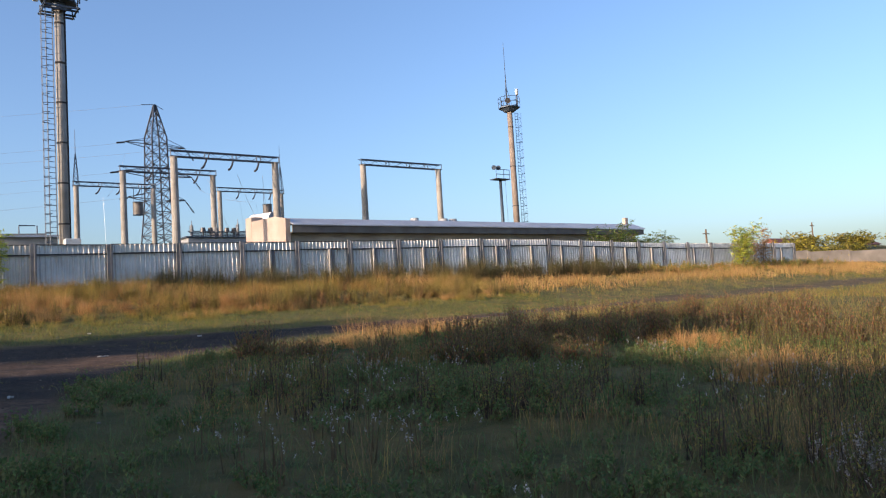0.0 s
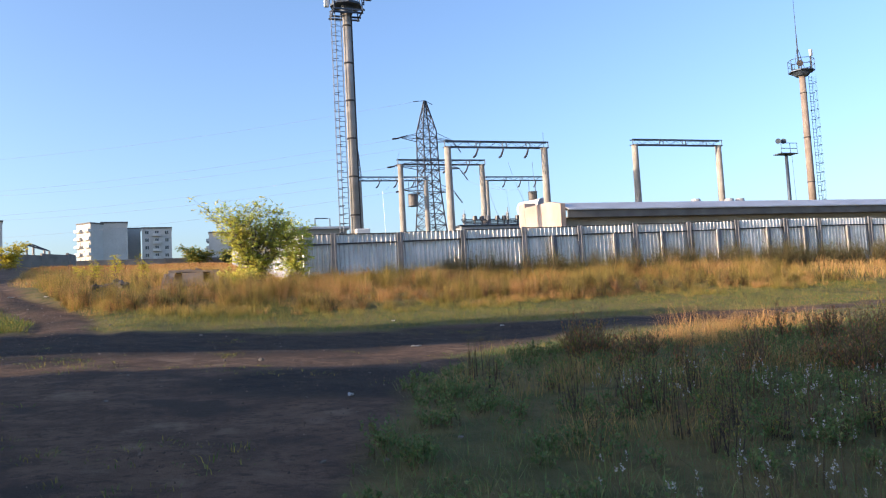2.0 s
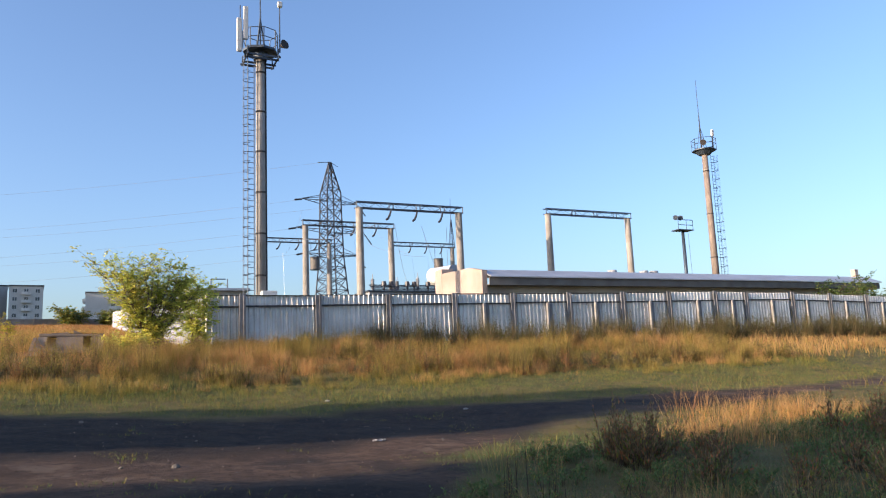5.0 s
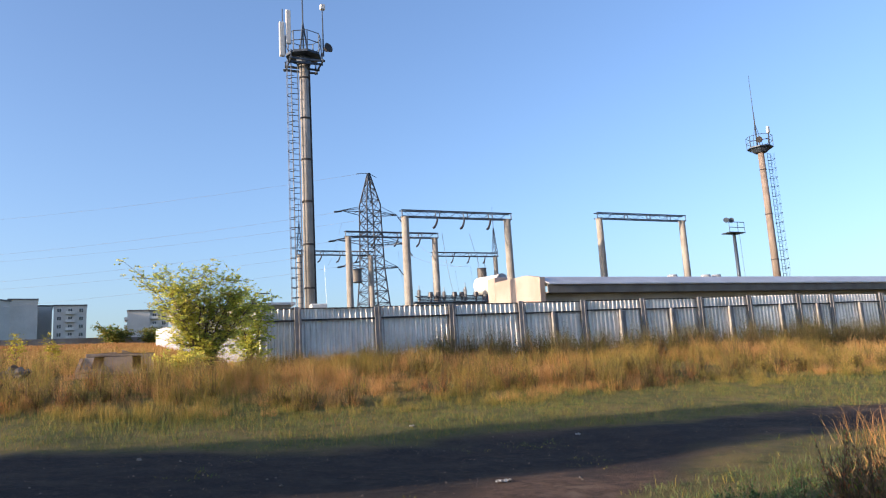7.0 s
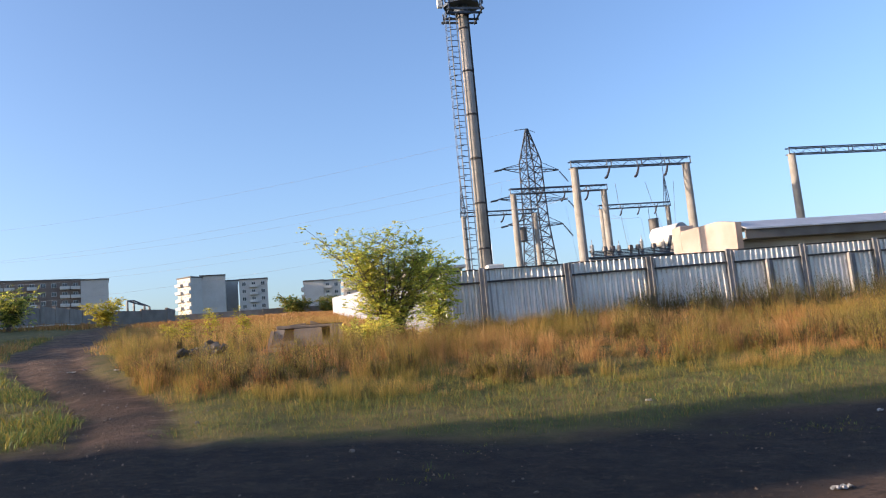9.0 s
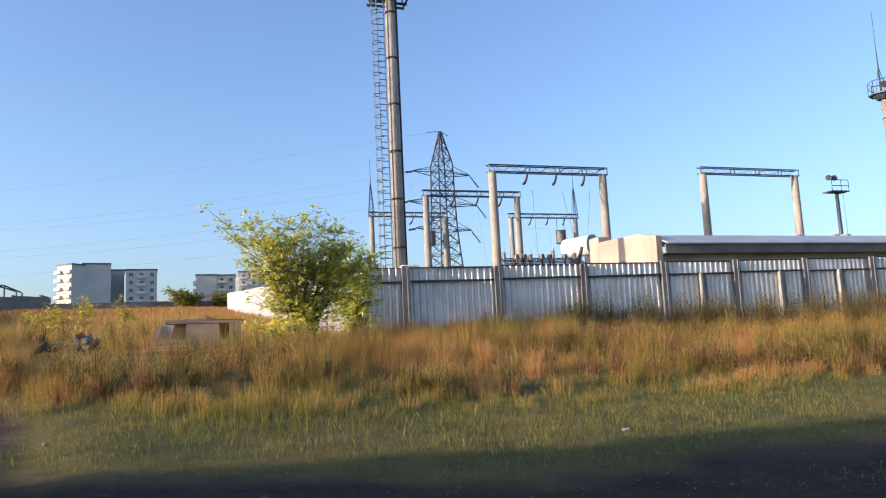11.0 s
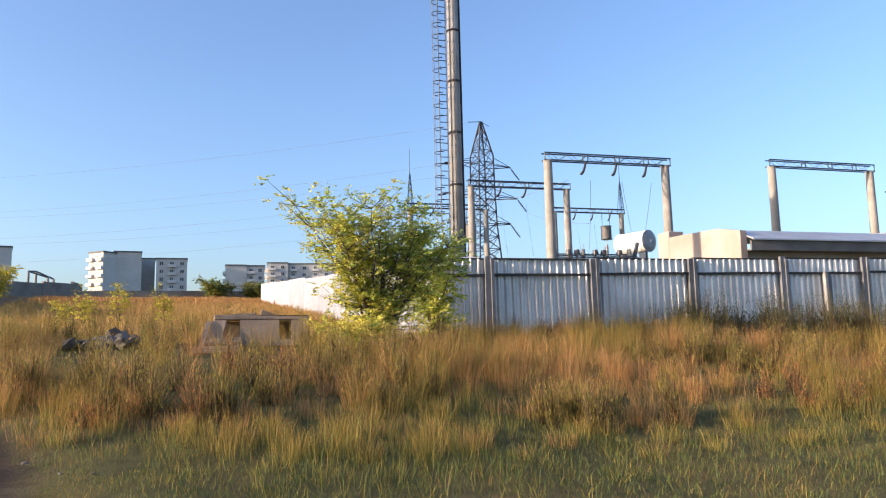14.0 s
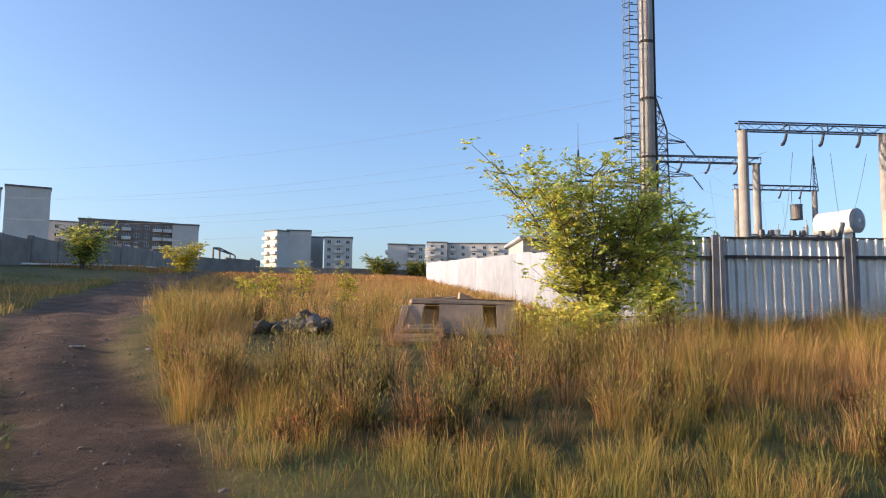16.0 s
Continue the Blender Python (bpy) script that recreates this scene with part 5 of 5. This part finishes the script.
# grass beyond the corner of the fence and west of the track
tufts("dry_grass", 6500, 7, (-16, 3.2, 35.6, 75), lambda x, y: off_road(x, y) * (0.35 + 0.65 * patch(x, y, 2.4, 30, 0.3, 0.6)),
      (0.25, 0.5), 0.3, (0.010, 0.025), 0.45, STRAW[2:] + OLIVE + RUST[:1], 30, "dry golden grass on the upper slope", STRAW[2:])
tufts("dry_grass", 6000, 7, (-28, 3, 75, 148), lambda x, y: off_road(x, y) * (0.4 + 0.6 * patch(x, y, 4, 32, 0.3, 0.6)),
      (0.3, 0.55), 0.5, (0.03, 0.07), 0.5, STRAW[2:] + OLIVE + RUST, 33, "dry grass on the distant slope", STRAW[2:3] + RUST[2:])
tufts("short_grass", 7000, 10, (-26, -3, 22, 60), lambda x, y: off_road(x, y) * (0.3 + 0.7 * patch(x, y, 2, 33, 0.35, 0.6)) * (x < np.interp(y, [22, 36, 60], [-3, -8, -13])),
      (0.10, 0.30), 0.25, (0.012, 0.03), 0.6, GREEN + OLIVE, 34, "shaded green grass west of the track")


def weed_plants(name, cx, cy, hh, stalks, leaflets, spread, palette, seed, label, leaf=0.05, thing_kind="stuff", stem=(0.12, 0.085, 0.045), bare=0.25, slim=0.11, dome=0.0):
    """Bushy weeds: thin stalks set with many small leaves."""
    rs = np.random.default_rng(seed)
    m = len(cx)
    ns = m * stalks
    bx, by = np.repeat(cx, stalks) + rs.normal(0, 0.06, ns), np.repeat(cy, stalks) + rs.normal(0, 0.06, ns)
    h = np.repeat(hh, stalks) * rs.uniform(0.6, 1.05, ns)
    a = rs.uniform(0, 2 * np.pi, ns)
    out = np.repeat(spread, stalks) * rs.uniform(0.1, 1, ns)
    h = h * np.sqrt(1 - dome * np.minimum(out / np.repeat(spread, stalks), 1) ** 2)
    tx, ty = bx + out * np.cos(a), by + out * np.sin(a)
    z = land(bx, by) - 0.03
    # stalks
    w = 0.006 + 0.004 * rs.random(ns)
    sd = np.stack([-np.sin(a), np.cos(a), np.zeros(ns)], 1) * w[:, None]
    p0, p1 = np.stack([bx, by, z], 1), np.stack([tx, ty, z + h], 1)
    sc = np.stack([p0 - sd, p0 + sd, p1], 1)
    sl = (np.arange(ns)[:, None] * 3 + np.arange(3)[None]).ravel()
    scol = np.tile(np.array(stem), (ns * 3, 1))
    # leaves
    k = np.repeat(np.arange(ns), leaflets)
    nl = len(k)
    u = bare + (1 - bare) * rs.uniform(0, 1, nl) ** 0.8
    c = p0[k] + (p1 - p0)[k] * u[:, None]
    c[:, 2] -= 0.0
    d = rs.normal(0, 1, (nl, 3))
    d[:, 2] = np.abs(d[:, 2]) * 0.9 + 0.35
    if dome:
        d = d * 0.5 + (p1 - p0)[k] / np.linalg.norm(p1 - p0, axis=1)[k][:, None]
    d /= np.linalg.norm(d, axis=1)[:, None]
    L = leaf * rs.uniform(0.6, 1.5, nl) * (1.3 - 0.7 * u)
    e = np.cross(d, rs.normal(0, 1, (nl, 3)))
    e /= np.linalg.norm(e, axis=1)[:, None]
    q = np.stack([c, c + d * (L * 0.5)[:, None] + e * (L * slim)[:, None], c + d * L[:, None], c + d * (L * 0.5)[:, None] - e * (L * slim)[:, None]], 1)
    qc = np.repeat(cols(rs, nl, palette)[:, None], 4, 1)
    co = np.concatenate([sc.reshape(-1, 3), q.reshape(-1, 3)])
    col = np.concatenate([scol, qc.reshape(-1, 3)])
    ql = (ns * 3 + np.arange(nl)[:, None] * 4 + np.arange(4)[None]).ravel()
    me = plant_mesh(name, co, col, np.concatenate([sl, ql]), np.concatenate([np.full(ns, 3), np.full(nl, 4)]), M_BLADE)
    return tagged(new(name, me), label, "weeds", kind=thing_kind)


def weed_area(name, n, rect, keep, h, stalks, leaflets, spread, palette, seed, label, leaf=0.05, **kw):
    rs = np.random.default_rng(seed + 500)
    x, y = rs.uniform(rect[0], rect[1], n), rs.uniform(rect[2], rect[3], n)
    ok = rs.uniform(0, 1, n) < keep(x, y)
    x, y = x[ok], y[ok]
    return weed_plants(name, x, y, rs.uniform(h[0], h[1], len(x)), stalks, leaflets, rs.uniform(0.5, 1, len(x)) * spread, palette, seed, label, leaf, **kw)


tufts("short_grass", 3500, 14, (-11, -4.2, 23.5, 33), lambda x, y: off_road(x, y) * (0.45 + 0.55 * patch(x, y, 1.2, 36, 0.3, 0.6)) * (x < np.interp(y, [23, 36], [-4.2, -8])), (0.08, 0.22), 0.18, (0.005, 0.012), 0.7, GREEN + OLIVE[:2], 36, "green verge grass west of the wheel ruts")
# weeds along the fence, thickest towards its middle
weed_area("weeds", 380, (9.0, 40, 31.8, 35.3), lambda x, y: (0.25 + 0.75 * patch(x, y, 2, 51, 0.35, 0.6)) * smooth(8.6, 10.5, x), (0.95, 1.7), 40, 11, 0.85,
          [(0.055, 0.07, 0.026), (0.075, 0.085, 0.03), (0.10, 0.10, 0.033), (0.16, 0.135, 0.04)], 51, "bushy olive green weeds along the fence", 0.07, slim=0.10, dome=0.85, bare=0.12)
weed_area("weeds", 300, (40, 68, 31.5, 35.4), lambda x, y: 0.2 + 0.8 * patch(x, y, 2.5, 52, 0.4, 0.6), (0.4, 0.9), 7, 26, 0.4, OLIVE + STRAW[:2] + GREEN, 52, "bushy weeds along the far fence", 0.11)
weed_area("weeds", 520, (-8, 24, 26.0, 35.3), lambda x, y: clear(x, y) * bank(x, y) * (0.1 + 0.9 * patch(x, y, 1.5, 53, 0.40, 0.56)) * ~in_ruin(x, y) * view(x, y), (0.5, 1.05), 56, 8, 0.5,
          [(0.26, 0.225, 0.05), (0.31, 0.245, 0.055), (0.21, 0.19, 0.045), (0.36, 0.26, 0.065)], 53, "yellow green feathery weeds among dry grass", 0.065, slim=0.09, dome=0.85, bare=0.12)
weed_area("weeds", 300, (-8, 24, 26.5, 35.3), lambda x, y: clear(x, y) * bank(x, y) * patch(x, y, 1.9, 58, 0.52, 0.68) * ~in_ruin(x, y) * view(x, y), (0.4, 0.85), 60, 10, 0.45,
          RUST + STRAW[1:3] + [(0.20, 0.12, 0.06), (0.16, 0.10, 0.055)], 58, "rust brown seeded weeds among dry grass", 0.045, slim=0.12, dome=0.85, bare=0.15)
weed_area("weeds", 120, (3.6, 13, 34.6, 35.4), lambda x, y: np.ones_like(x), (0.35, 0.75), 26, 12, 0.4,
          [(0.15, 0.10, 0.055), (0.12, 0.085, 0.045), (0.17, 0.13, 0.05)], 60, "brown withered weeds at the foot of the fence", 0.05, slim=0.12, dome=0.8, bare=0.15)
# dark seeded weeds of the near field
weed_area("dark_weeds", 780, (5.2, 22, 5.0, 17), lambda x, y: off_road(x, y) * smooth(-1, 4, y - np.interp(x, [5, 8, 12, 19], [10.5, 7.5, 5.5, 4.5])) * (1 - smooth(12.2, 15.0, y)) * (0.08 + 0.92 * patch(x, y, 1.6, 54, 0.42, 0.66)),
          (0.35, 1.0), 28, 16, 0.5, DARK + OLIVE[2:3] + RUST[1:2] + [(0.15, 0.10, 0.055)], 54, "dark brown seeded weeds in shade", 0.06, slim=0.16, stem=(0.10, 0.07, 0.045), dome=0.8, bare=0.15)
weed_area("dark_weeds", 1000, (3, 18, 2.0, 12.5), lambda x, y: off_road(x, y) * patch(x, y, 1.7, 59, 0.45, 0.62) * (0.5 + 0.5 * smooth(4, 7, x)), (0.25, 0.7), 12, 18, 0.28,
          DARK + GREEN[:2] + OLIVE[:2], 59, "dark brown and green weeds in meadow grass", 0.04, stem=(0.07, 0.05, 0.035))
weed_area("green_weeds", 1800, (0.6, 14, 2, 15), lambda x, y: off_road(x, y) * (0.25 + 0.75 * patch(x, y, 1.5, 55, 0.4, 0.6)), (0.12, 0.32), 8, 13, 0.22,
          [(0.115, 0.175, 0.06), (0.095, 0.15, 0.048), (0.15, 0.17, 0.058)], 55, "low leafy green weeds in meadow grass", 0.042, slim=0.26)
weed_area("white_flowers", 150, (2.2, 10.5, 3.0, 9.5), lambda x, y: off_road(x, y) * patch(x, y, 1.3, 56, 0.45, 0.6), (0.35, 0.6), 6, 9, 0.22,
          [(0.42, 0.40, 0.36), (0.34, 0.32, 0.28)], 56, "small white wildflowers in meadow grass", 0.024, bare=0.85, slim=0.3)
weed_area("white_flowers", 26, (5.3, 6.2, 2.3, 3.0), lambda x, y: np.ones_like(x), (0.25, 0.42), 7, 12, 0.2,
          [(0.34, 0.31, 0.27), (0.22, 0.19, 0.16)], 57, "pale seed heads of a weed clump", 0.025, bare=0.7, slim=0.25)


# ---- trees and shrubs ----
def leafy_tree(x, y, height, half, stems, sprays, per, leaf, palette, seed, name, label, base=0.12, deep=1.0, category="bush", wide=0.27, droop=0.12, lift=0.3, scatter=0.09):
    """Several stems from one root, forking into twigs that carry sprays of narrow leaves."""
    rng, rs = random.Random(seed), np.random.default_rng(seed)
    z0 = ground_height(x, y) - 0.05
    t = thing(name, (x, y, z0), label, category)
    tips = []
    for s in range(stems):
        bm = bmesh.new()
        a = 2 * math.pi * (s + rng.uniform(-0.3, 0.3)) / stems
        reach, top = half * rng.uniform(0.25, 0.85), height * rng.uniform(0.62, 0.98)
        p = Vector((0.12 * math.cos(a), 0.12 * math.sin(a), 0))
        r = 0.035 * height / 3.6 * rng.uniform(0.7, 1.2)
        prev, n = p, 6
        for i in range(1, n + 1):
            u = i / n
            q = Vector((math.cos(a) * reach * u ** 1.2 + rng.uniform(-0.06, 0.06), math.sin(a) * reach * deep * u ** 1.2 + rng.uniform(-0.06, 0.06), top * u ** 0.92))
            rod(bm, prev, q, r * (1 - 0.8 * (i - 1) / n), r * (1 - 0.8 * i / n), 6)
            if i >= 1:
                for _ in range(4 if i > 1 else 2):
                    b = rng.uniform(0, 6.28)
                    l = half * rng.uniform(0.22, 0.55) * (1.15 - 0.6 * u)
                    e = q + Vector((math.cos(b) * l, math.sin(b) * l * deep, l * rng.uniform(0.0, 0.9)))
                    rod(bm, q, e, r * 0.35, r * 0.1, 4)
                    for k in range(3):
                        tips.append(q.lerp(e, 0.35 + 0.33 * k))
            prev = q
        tips.append(prev)
        part("stem", bm, M_BARK, t)
    tips = np.array([tuple(v) for v in tips])
    k = rs.integers(0, len(tips), sprays)
    c = tips[k] + rs.normal(0, scatter * height / 3.6, (sprays, 3))
    c[:, 2] = np.maximum(c[:, 2], base * height)
    d = rs.normal(0, 1, (sprays, 3))
    d[:, :2] += c[:, :2] / half * 0.8
    d[:, 2] = d[:, 2] * 0.5 + lift
    d /= np.linalg.norm(d, axis=1)[:, None]
    # leaves in two ranks along each spray
    kk = np.repeat(np.arange(sprays), per)
    u = np.tile(np.linspace(0.1, 1, per), sprays)
    side = np.tile(np.where(np.arange(per) % 2, 1.0, -1.0), sprays)
    L = leaf * 3.0
    up = np.array([0, 0, 1.0])
    sv = np.cross(d, up)
    sv /= np.linalg.norm(sv, axis=1)[:, None] + 1e-6
    p = c[kk] + d[kk] * (u * L)[:, None]
    p[:, 2] -= droop * L * u ** 2
    n = len(kk)
    v = sv[kk] * side[:, None] * 0.75 + d[kk] * 0.6 + rs.normal(0, 0.25, (n, 3))
    v[:, 2] -= 1.4 * droop
    v /= np.linalg.norm(v, axis=1)[:, None]
    e = np.cross(v, rs.normal(0, 0.8, (n, 3)) + up)
    e /= np.linalg.norm(e, axis=1)[:, None] + 1e-6
    l = leaf * rs.uniform(0.7, 1.3, n)
    q = np.stack([p, p + v * (l * 0.4)[:, None] + e * (l * wide)[:, None], p + v * l[:, None], p + v * (l * 0.4)[:, None] - e * (l * wide)[:, None]], 1)
    pc = cols(rs, sprays, palette)[kk] * rs.uniform(0.8, 1.2, (n, 1))
    me = plant_mesh("crown", q.reshape(-1, 3), np.repeat(pc[:, None], 4, 1).reshape(-1, 3), np.arange(n * 4), np.full(n, 4), M_LEAF)
    o = new("crown", me)
    o.parent = t
    return t


LEAF = [(0.448, 0.487, 0.099), (0.56, 0.545, 0.11), (0.347, 0.418, 0.099), (0.627, 0.568, 0.121), (0.694, 0.58, 0.132)]
YELLOW = [(0.52, 0.43, 0.06), (0.46, 0.40, 0.06), (0.38, 0.36, 0.06)]
leafy_tree(1.46, 32.7, 3.05, 2.1, 21, 3300, 9, 0.07, LEAF[:4], 71, "ash_maple_bush", "large yellow green leafy bush at the fence corner", base=0.06, deep=0.42, scatter=0.07, lift=0.45)
leafy_tree(1.0, 32.2, 0.7, 0.9, 9, 330, 7, 0.10, LEAF[1:], 70, "low_shoots", "low bright yellow green leafy shoots at the bush foot", base=0.0)
leafy_tree(3.05, 34.2, 2.5, 0.95, 6, 700, 8, 0.10, LEAF[:3], 72, "ash_maple_bush", "slender green bush against the fence corner")
leafy_tree(-5.3, 40.0, 1.15, 0.3, 3, 80, 7, 0.08, YELLOW, 73, "sapling", "small yellowing sapling in dry grass", category="sapling")
leafy_tree(-4.5, 40.5, 1.5, 0.26, 3, 90, 7, 0.08, YELLOW, 74, "sapling", "small yellowing sapling in dry grass", category="sapling")
leafy_tree(-3.3, 41.0, 1.5, 0.28, 3, 90, 7, 0.08, YELLOW, 75, "sapling", "small yellowing sapling in dry grass", category="sapling")
leafy_tree(-6.2, 42.0, 0.8, 0.4, 4, 90, 7, 0.08, YELLOW, 76, "sapling", "small leafy sapling in dry grass", category="sapling")
leafy_tree(53.5, 33.4, 3.5, 1.5, 6, 500, 7, 0.15, LEAF[:3], 77, "young_tree", "thin green young tree before the far fence", category="tree")
leafy_tree(57.0, 33.8, 3.2, 1.4, 6, 260, 6, 0.12, STRAW, 78, "young_tree", "thin dry brown young tree before the far fence", category="tree")
leafy_tree(50.5, 44.0, 3.7, 2.2, 9, 800, 7, 0.16, GREEN, 79, "dark_bush", "dark green bush before the long building")
leafy_tree(56.0, 44.5, 3.3, 2.4, 9, 800, 7, 0.16, GREEN, 80, "dark_bush", "dark green bush before the long building")
leafy_tree(-18.0, 80.0, 2.5, 1.5, 6, 420, 7, 0.18, YELLOW, 81, "yellow_bush", "rounded yellow bush before the concrete wall")
leafy_tree(-24.2, 76.0, 3.0, 2.6, 7, 600, 7, 0.2, LEAF + GREEN, 82, "green_bush", "dark green bush before the concrete wall")
leafy_tree(-3.0, 146.0, 3.4, 3.2, 8, 500, 7, 0.35, GREEN + OLIVE, 83, "grey_bush", "grey green bush before the far wall")
leafy_tree(3.0, 146.0, 2.8, 2.6, 8, 400, 7, 0.35, GREEN + OLIVE, 84, "grey_bush", "grey green bush before the far wall")
# Added out of view, to break up the strip of sun between the blocks.
leafy_tree(-31.5, 14.0, 6.0, 1.9, 8, 420, 7, 0.3, GREEN + LEAF[:1], 85, "unseen_dapple_tree", "unseen leafy tree added to dapple the light on the track", base=0.3, category="tree")
for n_, (bx_, by_, bh_) in enumerate(((90, 50, 1.6), (98, 52, 1.8), (107, 50, 1.7), (84, 41, 1.3), (116, 46, 2.0))):
    leafy_tree(bx_, by_, bh_, 3.2, 8, 420, 7, 0.3, OLIVE + YELLOW[:1], 90 + n_, "bank_shrub", "olive yellow shrub on the far bank")


def pebbles(name, n, rect, keep, size, palette, seed, label):
    """Gravel and clods: small rough four-sided grains."""
    rs = np.random.default_rng(seed)
    x, y = rs.uniform(rect[0], rect[1], n), rs.uniform(rect[2], rect[3], n)
    ok = rs.uniform(0, 1, n) < keep(x, y)
    x, y = x[ok], y[ok]
    m = len(x)
    s = size[0] + (size[1] - size[0]) * rs.uniform(0, 1, m) ** 4
    a = rs.uniform(0, 6.28, (m, 1)) + np.array([[0, 2.09, 4.19]]) + rs.normal(0, 0.25, (m, 3))
    z = land(x, y)
    co = np.empty((m, 4, 3))
    co[:, :3, 0], co[:, :3, 1], co[:, :3, 2] = x[:, None] + s[:, None] * np.cos(a), y[:, None] + s[:, None] * np.sin(a), z[:, None] - 0.01
    co[:, 3, 0], co[:, 3, 1], co[:, 3, 2] = x + rs.normal(0, 0.3, m) * s, y + rs.normal(0, 0.3, m) * s, z + s * rs.uniform(0.5, 1.1, m)
    i = np.arange(m)[:, None] * 4
    loops = np.concatenate([i + np.array([[0, 1, 3]]), i + np.array([[1, 2, 3]]), i + np.array([[2, 0, 3]])], 1).ravel()
    col = np.repeat(cols(rs, m, palette)[:, None], 4, 1).reshape(-1, 3)
    tagged(new(name, plant_mesh(name, co.reshape(-1, 3), col, loops, np.full(m * 3, 3), M_GRAIN)), label, "gravel", kind="stuff")


M_GRAIN = leaf_mat("earth_grain", 0.0, 0.95)
EARTH = [(0.14, 0.095, 0.068), (0.09, 0.062, 0.045), (0.19, 0.14, 0.105), (0.06, 0.043, 0.034)]
pebbles("gravel", 26000, (-5, 12, 5, 23), lambda x, y: road(x, y) * (0.2 + 0.8 * patch(x, y, 1.2, 61, 0.4, 0.7)), (0.004, 0.026), EARTH, 61, "loose gravel and clods on the earth track")
pebbles("gravel", 14000, (-12, -2, 22, 42), lambda x, y: road(x, y) * (0.2 + 0.8 * patch(x, y, 1.0, 62, 0.4, 0.7)), (0.004, 0.03), EARTH, 62, "loose gravel and clods in the wheel ruts")
tufts("short_grass", 2500, 10, (-5, 12, 7, 24), lambda x, y: smooth(0.3, 0.6, road(x, y)) * patch(x, y, 1.1, 63, 0.62, 0.8), (0.04, 0.10), 0.12, (0.006, 0.013), 0.8, GREEN + OLIVE, 63, "sparse worn turf on the earth track")
